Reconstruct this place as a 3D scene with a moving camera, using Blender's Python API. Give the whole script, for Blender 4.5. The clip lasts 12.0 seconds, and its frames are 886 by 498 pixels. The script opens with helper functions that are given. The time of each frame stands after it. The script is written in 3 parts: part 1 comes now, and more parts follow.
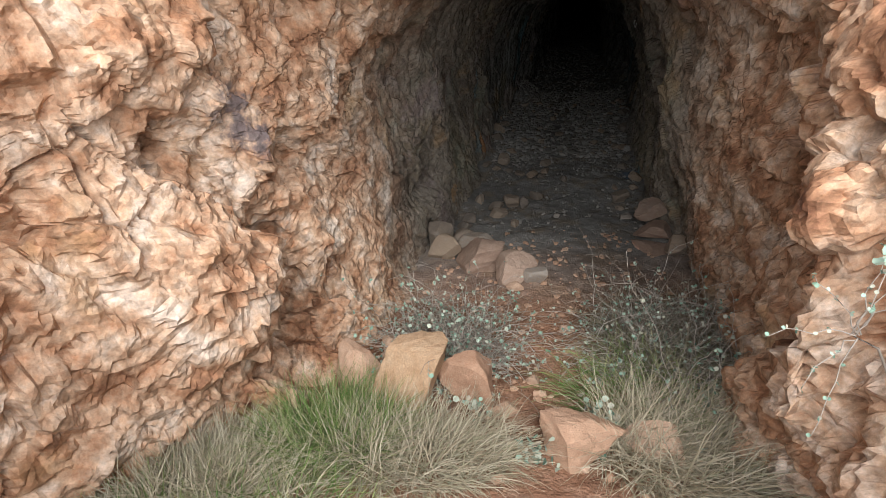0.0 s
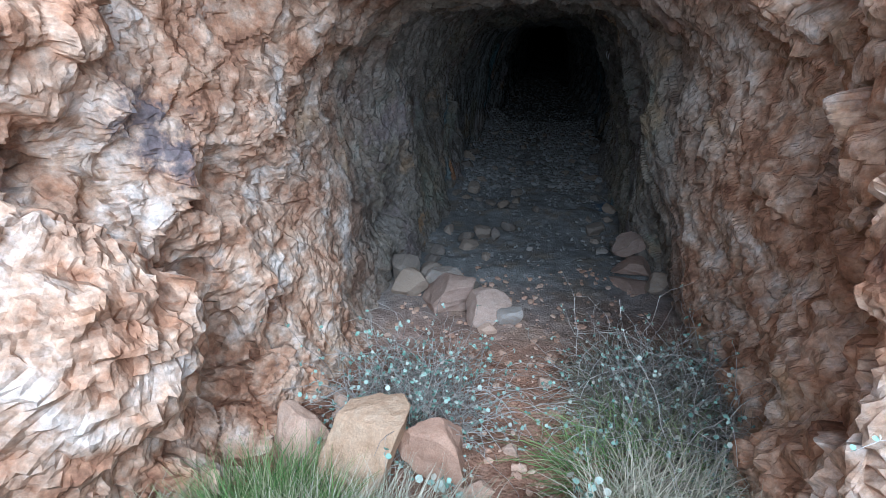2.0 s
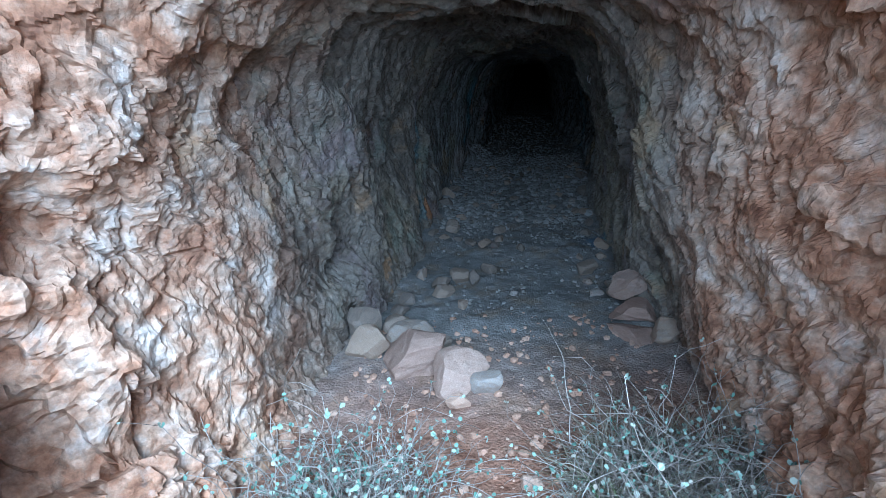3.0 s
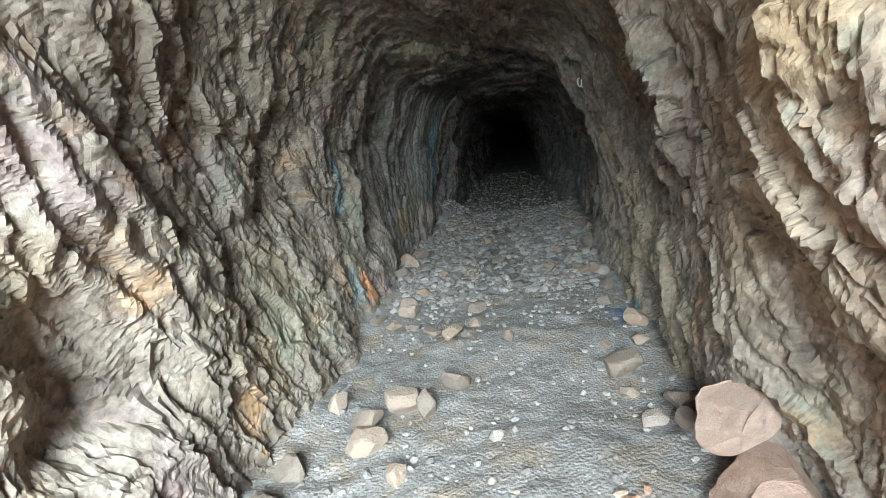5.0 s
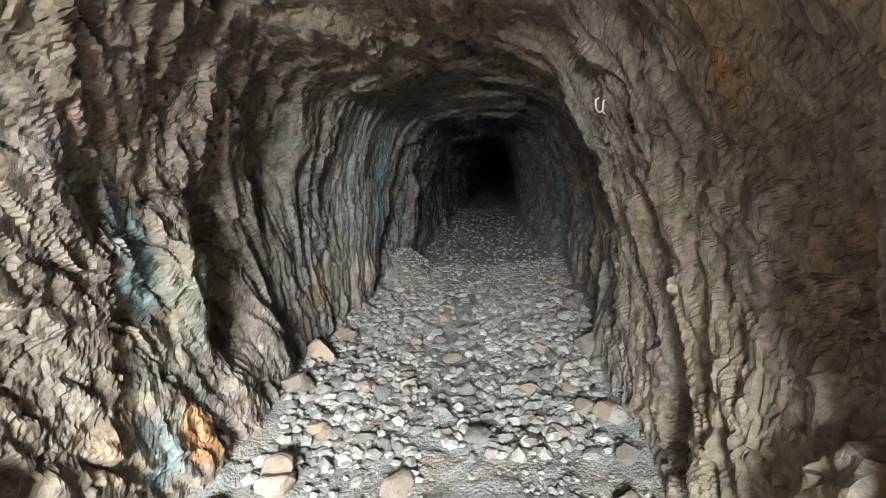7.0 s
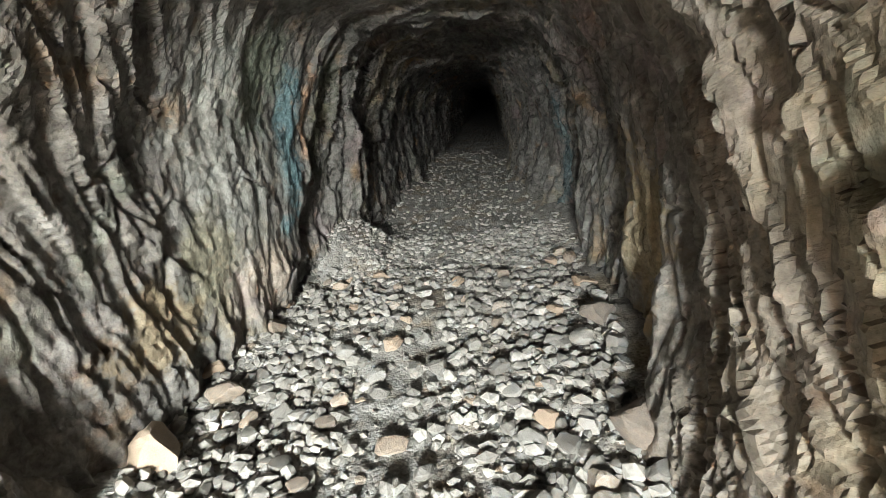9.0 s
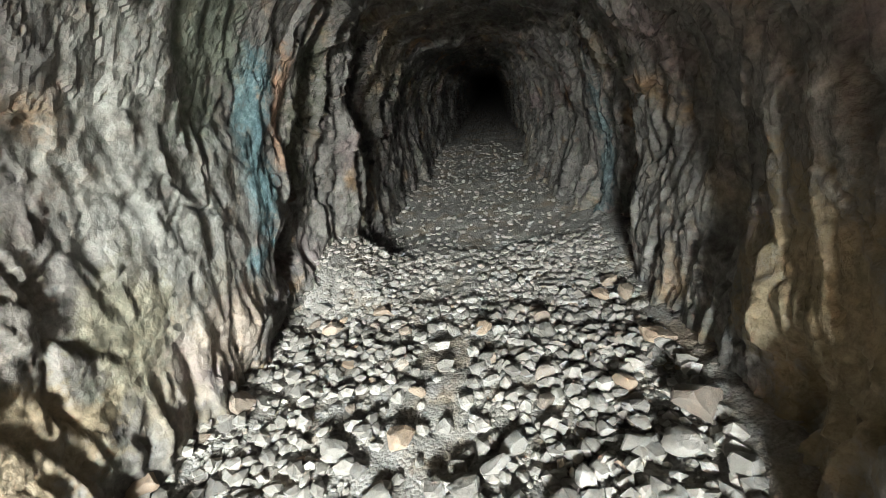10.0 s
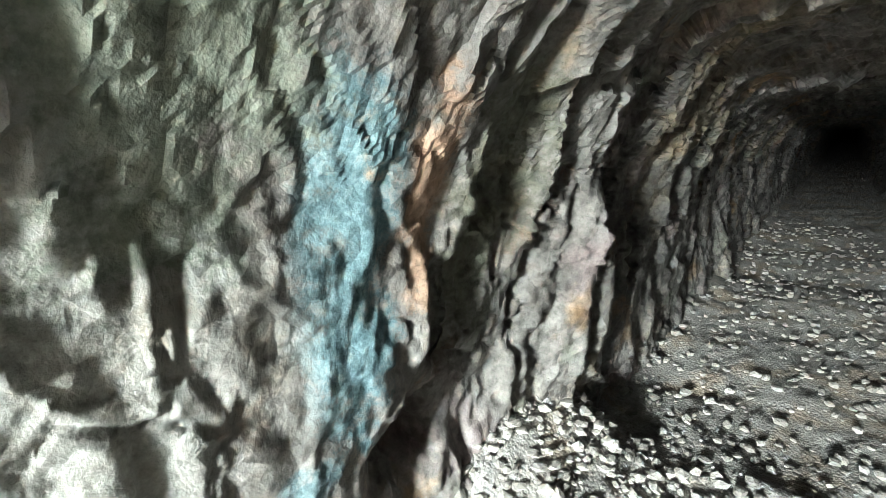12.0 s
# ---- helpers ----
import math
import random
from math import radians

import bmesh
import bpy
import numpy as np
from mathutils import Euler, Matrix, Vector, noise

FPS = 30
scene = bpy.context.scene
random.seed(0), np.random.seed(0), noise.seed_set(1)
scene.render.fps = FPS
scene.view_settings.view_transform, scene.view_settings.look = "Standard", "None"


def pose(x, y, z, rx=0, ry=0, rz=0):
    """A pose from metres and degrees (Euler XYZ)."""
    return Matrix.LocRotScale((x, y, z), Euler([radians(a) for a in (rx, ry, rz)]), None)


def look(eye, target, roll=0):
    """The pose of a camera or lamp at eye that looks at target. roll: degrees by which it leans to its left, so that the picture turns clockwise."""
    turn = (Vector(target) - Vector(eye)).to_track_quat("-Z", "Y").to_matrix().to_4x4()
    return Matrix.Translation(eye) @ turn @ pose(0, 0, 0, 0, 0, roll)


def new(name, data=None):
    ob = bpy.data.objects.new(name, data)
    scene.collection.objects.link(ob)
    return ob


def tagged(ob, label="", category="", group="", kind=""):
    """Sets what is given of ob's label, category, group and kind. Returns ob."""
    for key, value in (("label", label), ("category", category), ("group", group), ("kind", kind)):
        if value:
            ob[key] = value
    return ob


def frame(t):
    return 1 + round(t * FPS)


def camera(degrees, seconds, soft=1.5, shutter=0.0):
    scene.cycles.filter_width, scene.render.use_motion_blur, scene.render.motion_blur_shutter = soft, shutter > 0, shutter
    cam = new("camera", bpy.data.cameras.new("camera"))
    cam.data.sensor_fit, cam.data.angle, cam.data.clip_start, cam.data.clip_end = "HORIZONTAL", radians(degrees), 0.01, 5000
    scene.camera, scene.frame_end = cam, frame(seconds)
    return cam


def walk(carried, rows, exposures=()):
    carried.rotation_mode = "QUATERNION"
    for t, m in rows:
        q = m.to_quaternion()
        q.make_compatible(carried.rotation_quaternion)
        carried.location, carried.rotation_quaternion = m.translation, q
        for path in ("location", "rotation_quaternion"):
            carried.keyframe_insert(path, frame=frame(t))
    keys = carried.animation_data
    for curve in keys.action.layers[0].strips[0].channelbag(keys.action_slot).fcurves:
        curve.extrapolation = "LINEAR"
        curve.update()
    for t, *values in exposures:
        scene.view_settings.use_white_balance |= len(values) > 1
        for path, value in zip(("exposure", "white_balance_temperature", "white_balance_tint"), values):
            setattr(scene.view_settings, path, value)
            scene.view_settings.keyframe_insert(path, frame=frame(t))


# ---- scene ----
cam = camera(85.0, 12.0, soft=0.75)
PATH = [
    (0, (-0.42, -2.784, 2.462), (-0.65, -1.045, 1.502), -4.3),
    (0.5, (-0.39, -2.771, 2.46), (-0.571, -1.028, 1.495), -2.7),
    (1, (-0.404, -2.709, 2.405), (-0.536, -0.955, 1.454), -1.7),
    (1.5, (-0.488, -2.557, 2.386), (-0.588, -0.783, 1.47), -1.0),
    (2, (-0.449, -2.395, 2.351), (-0.544, -0.599, 1.478), -1.4),
    (2.5, (-0.338, -2.039, 2.2), (-0.44, -0.198, 1.423), -3.5),
    (3, (-0.241, -1.751, 2.1), (-0.313, 0.114, 1.383), -3.4),
    (3.2, (-0.234, -1.523, 2.033), (-0.303, 0.352, 1.34), -3.3),
    (4.8, (0.16, 0.04, 1.505), (0.103, 1.988, 1.056), -8.7),
    (5, (0.156, 0.219, 1.494), (0.111, 2.17, 1.055), -8.4),
    (5.5, (0.3, 0.686, 1.46), (0.281, 2.642, 1.039), -7.3),
    (6, (0.436, 1.16, 1.502), (0.443, 3.12, 1.104), -6.2),
    (6.5, (0.407, 1.684, 1.539), (0.449, 3.649, 1.171), -4.9),
    (7, (0.52, 2.147, 1.567), (0.586, 4.115, 1.214), -3.7),
    (7.2, (0.593, 2.335, 1.575), (0.672, 4.302, 1.222), -3.4),
    (8.8, (0.924, 3.804, 1.452), (0.995, 5.715, 0.866), -7.4),
    (9, (0.949, 3.986, 1.475), (1.014, 5.897, 0.888), -7.2),
    (9.5, (0.911, 4.493, 1.465), (0.97, 6.397, 0.857), -7.5),
    (10, (0.923, 4.958, 1.499), (0.963, 6.856, 0.869), -8.0),
    (10.5, (1.062, 5.498, 1.448), (0.937, 7.391, 0.815), -7.6),
    (11, (0.988, 6.014, 1.505), (0.6, 7.877, 0.891), -5.2),
    (11.5, (0.839, 6.475, 1.605), (0.132, 8.265, 1.06), -3.5),
    (12, (0.863, 6.77, 1.647), (-0.117, 8.461, 1.227), -1.9),
]
walk(cam, [(t, look(eye, target, roll)) for t, eye, target, roll in PATH],
     exposures=[(0, 0.3, 6200, 10), (1, 0.55, 5200, 7), (2, 0.6, 4650, 4), (3.2, 1.5, 4150, -1), (5, 3.85, 5500, 0), (6, 4.2, 5750, 2), (7, 4.95, 5950, 3), (9, 5.9, 6250, 3), (10.3, 6.4, 6150, 2), (12, 7.35, 5900, -1)])

# ---------------------------------------------------------------- world, light
world = bpy.data.worlds.new("sky")
scene.world = world
world.use_nodes = True
wn = world.node_tree.nodes
sky = wn.new("ShaderNodeTexSky")
sky.sky_type, sky.sun_disc = "NISHITA", False
sky.sun_elevation, sky.sun_rotation = radians(48), radians(150)
wn["Background"].inputs["Strength"].default_value = 0.10
world.node_tree.links.new(sky.outputs["Color"], wn["Background"].inputs["Color"])

sun_data = bpy.data.lights.new("sun", "SUN")
sun_data.energy, sun_data.angle, sun_data.color = 1.5, radians(18), (1.0, 0.95, 0.88)
sun = new("sun", sun_data)
sun.matrix_world = look((0.2, -6.2, 7.0), (-0.5, 0, 0))

# unseen lamps added to brighten mouth and tunnel in place of the sky's light: high over the cutting, and in its open
# end
def daylight_fill(energy, eye, target, width, height):
    data = bpy.data.lights.new("daylight_fill", "AREA")
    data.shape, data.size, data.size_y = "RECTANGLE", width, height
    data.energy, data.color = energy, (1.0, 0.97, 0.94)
    new("daylight_fill", data).matrix_world = look(eye, target)


daylight_fill(60, (0.1, -3.9, 4.0), (-0.3, 1.5, 0.3), 2.2, 1.6)
daylight_fill(80, (-0.25, -3.2, 2.95), (0.10, 4.0, 1.2), 2.3, 1.6)

# ---------------------------------------------------------------- numeric noise
def cell_random(ix, iy, iz, seed):
    h = (ix * 374761393 + iy * 668265263 + iz * 2147483647 + seed * 1274126177) & 0xFFFFFFFF
    h = ((h ^ (h >> 13)) * 1274126177) & 0xFFFFFFFF
    h = ((h ^ (h >> 16)) * 2246822519) & 0xFFFFFFFF
    return ((h ^ (h >> 15)) & 0xFFFFFF) / 16777216.0


def smooth_noise(P, scale, seed):
    """Value noise in -1..1 for an N x 3 array."""
    Q = P / scale
    I = np.floor(Q).astype(np.int64)
    F = Q - I
    F = F * F * (3 - 2 * F)
    total = np.zeros(len(P))
    for dx in (0, 1):
        for dy in (0, 1):
            for dz in (0, 1):
                w = (F[:, 0] if dx else 1 - F[:, 0]) * (F[:, 1] if dy else 1 - F[:, 1]) * (F[:, 2] if dz else 1 - F[:, 2])
                total += w * cell_random(I[:, 0] + dx, I[:, 1] + dy, I[:, 2] + dz, seed)
    return total * 2 - 1


def fractal(P, scale, seed, octaves=4):
    return sum(smooth_noise(P, scale / 2 ** k, seed + k) / 2 ** k for k in range(octaves))


def facets(P, size, seed, tilt=1.0, sharp=75.0):
    """Broken rock: every cell is a tilted plane of its own. Gives a height in about -1..1 and the distance to the cell's edge."""
    Q = P / np.array(size)
    I = np.floor(Q).astype(np.int64)
    best = np.full(len(P), 9.0)
    second = np.full(len(P), 9.0)
    height = np.zeros(len(P))
    weight = np.full(len(P), 1e-12)
    for dx in (-1, 0, 1):
        for dy in (-1, 0, 1):
            for dz in (-1, 0, 1):
                J = I + np.array((dx, dy, dz))
                r = [cell_random(J[:, 0], J[:, 1], J[:, 2], seed + k) for k in range(3)]
                D = Q - J - np.stack(r, 1)
                d = (D * D).sum(1)
                second = np.where(d < best, best, np.minimum(second, d))
                best = np.minimum(best, d)
                w = np.exp(-sharp * d)
                near = d < 1.2
                Jn, Dn = J[near], D[near]
                g = [cell_random(Jn[:, 0], Jn[:, 1], Jn[:, 2], seed + 10 + k) - 0.5 for k in range(4)]
                height[near] += w[near] * (g[3] * 0.9 + tilt * 2.6 * (Dn[:, 0] * g[0] + Dn[:, 1] * g[1] + Dn[:, 2] * g[2]))
                weight += np.where(near, w, 0)
    return height / weight, np.sqrt(second) - np.sqrt(best)


def smoothstep(a, b, v):
    t = np.clip((v - a) / (b - a), 0, 1)
    return t * t * (3 - 2 * t)


# ---------------------------------------------------------------- plan
YK = [-3.4, -2.2, -1.5, -1.0, -0.5, 0, 0.6, 1.2, 1.8, 2.4, 3.2, 4.0, 4.8, 5.6, 6.4, 7.2, 8, 9, 10.5, 12, 14, 20, 160]
XL = [-2.3, -2.1, -1.86, -1.75, -1.60, -1.48, -1.38, -1.28, -1.08, -0.98, -0.87, -0.72, -0.62, -0.62, -0.44, -0.15, 0.03, 0.27, 0.48, 0.72, 1.0, 2.0, 25.1]
XLB = [-2.4, -2.2, -1.95, -1.52, -1.25, -1.08, -1.05, -1.0, -0.9, -0.78, -0.7, -0.6, -0.50, -0.54, -0.52, -0.30, -0.16, 0.06, 0.48, 0.8, 1.05, 2.0, 25.1]
XR = [1.1, 0.55, 0.48, 0.62, 0.86, 0.93, 1.0, 1.07, 1.1, 1.24, 1.54, 1.68, 1.68, 1.87, 2.06, 2.25, 2.40, 2.66, 2.74, 2.82, 3.0, 4.0, 27.1]
XRB = [1.15, 0.68, 0.68, 0.78, 1.0, 1.06, 1.12, 1.2, 1.3, 1.36, 1.5, 1.58, 1.6, 1.82, 2.0, 2.15, 2.3, 2.45, 2.5, 2.6, 2.9, 3.9, 27.0]
HT = [2.9, 2.9, 2.9, 2.85, 2.75, 2.65, 2.58, 2.5, 2.48, 2.45, 2.42, 2.4, 2.38, 2.32, 2.28, 2.24, 2.2, 2.16, 2.14, 2.1, 2.1, 2.0, 2.0]
GY = [-60, -3.4, -2.8, -1.7, -0.9, 0, 0.7, 1.5, 2.5, 60]
GZ = [1.15, 1.12, 1.0, 0.72, 0.46, 0.28, 0.19, 0.06, 0.0, 0.0]


def plan(table, y):
    return np.interp(y, YK, table)


def ground(x, y):
    """Height of the earth: the sloping mouth, heaps along the walls and the slump under the blue vein."""
    P = np.stack([np.asarray(x, float), np.asarray(y, float), np.zeros_like(np.asarray(x, float))], 1)
    left, right = plan(XLB, P[:, 1]) - 0.35, plan(XRB, P[:, 1]) + 0.35
    f = (P[:, 0] - left) / (right - left)
    heaped = 0.10 * smoothstep(0.24, 0.04, np.minimum(f, 1 - f)) * (0.4 + smoothstep(3.2, 5.5, P[:, 1])) * smoothstep(-3.0, -1.5, P[:, 1])
    slump = 0.42 * np.exp(-((P[:, 1] - 8.75) / 0.55) ** 4) * smoothstep(0.34, 0.12, f)
    return np.interp(P[:, 1], GY, GZ) + heaped + slump + 0.05 * fractal(P, 0.9, 5, 3) + 0.010 * fractal(P, 0.12, 9, 3)


GX0, GY0, GSTEP = -3.2, -4.0, 0.02
_gx, _gy = np.meshgrid(np.arange(GX0, 3.4, GSTEP), np.arange(GY0, 15.0, GSTEP))
GROUND = ground(_gx.ravel(), _gy.ravel()).reshape(_gx.shape).tolist()


def ground_at(x, y):
    u, v = (x - GX0) / GSTEP, (y - GY0) / GSTEP
    i, j = int(u), int(v)
    u, v = u - i, v - j
    a, b = GROUND[j], GROUND[j + 1]
    return (a[i] * (1 - u) + a[i + 1] * u) * (1 - v) + (b[i] * (1 - u) + b[i + 1] * u) * v


# ---------------------------------------------------------------- materials
def node_material(name):
    m = bpy.data.materials.new(name)
    m.use_nodes = True
    return m, m.node_tree.nodes, m.node_tree.links, m.node_tree.nodes["Principled BSDF"]


def add(nodes, kind, **values):
    n = nodes.new(kind)
    for k, v in values.items():
        n.inputs[k].default_value = v
    return n


def noise_node(nodes, links, vector, scale, detail=6, rough=0.6):
    n = add(nodes, "ShaderNodeTexNoise", Scale=scale, Detail=detail, Roughness=rough)
    links.new(vector, n.inputs["Vector"])
    return n.outputs["Fac"]


def ramp(nodes, links, fac, stops):
    n = nodes.new("ShaderNodeValToRGB")
    e = n.color_ramp.elements
    while len(e) < len(stops):
        e.new(0.5)
    for k, (p, c) in enumerate(stops):
        e[k].position, e[k].color = p, (*c, 1) if len(c) == 3 else c
    links.new(fac, n.inputs["Fac"])
    return n.outputs["Color"]


def mix(nodes, links, fac, a, b, blend="MIX"):
    n = nodes.new("ShaderNodeMix")
    n.data_type, n.blend_type = "RGBA", blend
    for sock, v in ((n.inputs[0], fac), (n.inputs[6], a), (n.inputs[7], b)):
        if isinstance(v, (int, float)):
            sock.default_value = v
        elif isinstance(v, tuple):
            sock.default_value = (*v, 1)
        else:
            links.new(v, sock)
    return n.outputs[2]


def math_node(nodes, links, op, a, b=0.0, clamp=False):
    n = nodes.new("ShaderNodeMath")
    n.operation, n.use_clamp = op, clamp
    for sock, v in zip(n.inputs, (a, b)):
        if isinstance(v, (int, float)):
            sock.default_value = v
        else:
            links.new(v, sock)
    return n.outputs[0]


def map_range(nodes, links, v, a, b, c=0.0, d=1.0):
    n = nodes.new("ShaderNodeMapRange")
    n.interpolation_type = "SMOOTHSTEP"
    links.new(v, n.inputs[0])
    for k, x in zip((1, 2, 3, 4), (a, b, c, d)):
        n.inputs[k].default_value = x
    return n.outputs[0]


def blot(nodes, links, pos, centre, size, turn, wobble):
    """A mask in the shape of a ragged ellipsoid: a mineral vein or a stain."""
    m = nodes.new("ShaderNodeMapping")
    m.vector_type = "TEXTURE"
    m.inputs["Location"].default_value = centre
    m.inputs["Rotation"].default_value = [radians(a) for a in turn]
    m.inputs["Scale"].default_value = size
    links.new(pos, m.inputs["Vector"])
    ln = nodes.new("ShaderNodeVectorMath")
    ln.operation = "LENGTH"
    links.new(m.outputs["Vector"], ln.inputs[0])
    d = math_node(nodes, links, "ADD", ln.outputs["Value"], math_node(nodes, links, "MULTIPLY", wobble, 1.6))
    return map_range(nodes, links, d, 2.05, 1.65)


def chips(nodes, links, vector, scale):
    """Height of broken rock: every cell a tilted plane of its own."""
    cell = add(nodes, "ShaderNodeTexVoronoi", Scale=scale)
    links.new(vector, cell.inputs["Vector"])
    off = nodes.new("ShaderNodeVectorMath")
    off.operation = "SUBTRACT"
    links.new(vector, off.inputs[0])
    links.new(cell.outputs["Position"], off.inputs[1])
    slope = nodes.new("ShaderNodeVectorMath")
    slope.operation = "SUBTRACT"
    links.new(cell.outputs["Color"], slope.inputs[0])
    slope.inputs[1].default_value = (0.5, 0.5, 0.5)
    dot = nodes.new("ShaderNodeVectorMath")
    dot.operation = "DOT_PRODUCT"
    links.new(off.outputs[0], dot.inputs[0])
    links.new(slope.outputs[0], dot.inputs[1])
    return math_node(nodes, links, "MULTIPLY", dot.outputs["Value"], scale * 2.4)


def rock_material():
    m, nodes, links, bsdf = node_material("rock")
    pos = nodes.new("ShaderNodeNewGeometry").outputs["Position"]
    sep = nodes.new("ShaderNodeSeparateXYZ")
    links.new(pos, sep.inputs[0])
    big = noise_node(nodes, links, pos, 1.1, 4)
    mid = noise_node(nodes, links, pos, 4.5, 6, 0.65)
    fine = noise_node(nodes, links, pos, 26, 6, 0.7)
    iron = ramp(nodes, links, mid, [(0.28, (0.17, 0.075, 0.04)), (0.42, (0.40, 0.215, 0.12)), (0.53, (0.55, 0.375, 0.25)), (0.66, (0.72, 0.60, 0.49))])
    # inner rock is greyer; both tones darkened beyond that to deepen the tunnel's shade
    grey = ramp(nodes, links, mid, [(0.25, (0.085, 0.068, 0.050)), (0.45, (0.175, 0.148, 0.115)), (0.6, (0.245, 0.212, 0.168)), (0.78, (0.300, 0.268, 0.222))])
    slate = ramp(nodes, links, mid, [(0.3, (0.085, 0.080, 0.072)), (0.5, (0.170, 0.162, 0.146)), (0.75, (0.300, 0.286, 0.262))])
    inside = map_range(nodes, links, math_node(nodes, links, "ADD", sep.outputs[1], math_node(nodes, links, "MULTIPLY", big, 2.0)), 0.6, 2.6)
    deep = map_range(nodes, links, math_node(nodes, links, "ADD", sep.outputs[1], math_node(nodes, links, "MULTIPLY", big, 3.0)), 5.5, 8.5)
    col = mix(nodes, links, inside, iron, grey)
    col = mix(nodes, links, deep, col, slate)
    patch = noise_node(nodes, links, pos, 2.1, 5, 0.6)
    col = mix(nodes, links, map_range(nodes, links, patch, 0.56, 0.72, 0.0, 0.55), col, (0.42, 0.26, 0.12))
    pale = noise_node(nodes, links, pos, 3.2, 6, 0.7)
    col = mix(nodes, links, map_range(nodes, links, pale, 0.58, 0.72, 0.0, 0.6), col, (0.50, 0.44, 0.37))
    for scale, tint, low in ((0.9, (0.265, 0.222, 0.145), 0.52), (1.4, (0.235, 0.185, 0.180), 0.55), (1.9, (0.20, 0.215, 0.165), 0.56), (2.7, (0.15, 0.085, 0.045), 0.60)):
        shade = noise_node(nodes, links, pos, scale, 5, 0.65)
        col = mix(nodes, links, math_node(nodes, links, "MULTIPLY", map_range(nodes, links, shade, low, low + 0.12, 0.0, 0.6), inside), col, tint)
    wob = math_node(nodes, links, "ADD", mid, math_node(nodes, links, "MULTIPLY", fine, 0.6))
    blue = ramp(nodes, links, fine, [(0.3, (0.08, 0.16, 0.18)), (0.55, (0.16, 0.255, 0.275)), (0.75, (0.32, 0.44, 0.44))])
    for centre, size, turn, strength in VEINS:
        mask = blot(nodes, links, pos, centre, size, turn, wob)
        col = mix(nodes, links, math_node(nodes, links, "MULTIPLY", mask, strength), col, blue)
    for centre, size, turn, tint in STAINS:
        mask = blot(nodes, links, pos, centre, size, turn, wob)
        col = mix(nodes, links, math_node(nodes, links, "MULTIPLY", mask, 0.75), col, tint)
    grain = ramp(nodes, links, fine, [(0.3, (0.40, 0.40, 0.40)), (0.7, (1.35, 1.35, 1.35))])
    col = mix(nodes, links, 0.8, col, grain, "MULTIPLY")
    links.new(col, bsdf.inputs["Base Color"])
    bsdf.inputs["Roughness"].default_value = 0.85
    bsdf.inputs["Specular IOR Level"].default_value = 0.3
    # relief: chips and grain
    mp = nodes.new("ShaderNodeMapping")
    mp.inputs["Rotation"].default_value = (radians(8), 0, radians(-12))
    mp.inputs["Scale"].default_value = (1.0, 1.35, 0.9)
    links.new(pos, mp.inputs["Vector"])
    warp = mix(nodes, links, 0.06, mp.outputs["Vector"], nodes.new("ShaderNodeTexNoise").outputs["Color"])
    h = math_node(nodes, links, "MULTIPLY", fine, 0.35)
    for scale, gain in ((9, 0.75), (19, 0.5), (45, 0.12)):
        h = math_node(nodes, links, "ADD", h, math_node(nodes, links, "MULTIPLY", chips(nodes, links, warp, scale), gain))
    h = math_node(nodes, links, "ADD", h, math_node(nodes, links, "MULTIPLY", noise_node(nodes, links, pos, 90, 4, 0.7), 0.22))
    bump = add(nodes, "ShaderNodeBump", Strength=0.75, Distance=0.024)
    links.new(h, bump.inputs["Height"])
    links.new(bump.outputs["Normal"], bsdf.inputs["Normal"])
    return m


# copper-green veins and coloured stains: centre, half sizes, turn, strength or colour
VEINS = [
    ((0.05, 7.69, 1.32), (0.60, 0.23, 0.88), (6, 0, 0), 0.95),
    ((0.00, 7.58, 0.72), (0.40, 0.16, 0.16), (0, 0, 0), 0.8),
    ((0.00, 7.36, 1.42), (0.40, 0.14, 0.22), (0, 0, 0), 0.22),
    ((-0.78, 4.22, 1.22), (0.50, 0.17, 0.48), (14, 0, 0), 0.65),
    ((-0.66, 4.16, 0.35), (0.50, 0.14, 0.40), (0, 0, 0), 0.4),
    ((2.60, 9.45, 0.70), (0.60, 0.28, 1.25), (0, 0, 0), 0.55),
    ((1.55, 3.75, 0.05), (0.22, 0.35, 0.16), (0, 0, 0), 0.7),
    ((-0.12, 7.00, 1.35), (0.50, 0.60, 0.9), (0, 0, 0), 0.15),
]
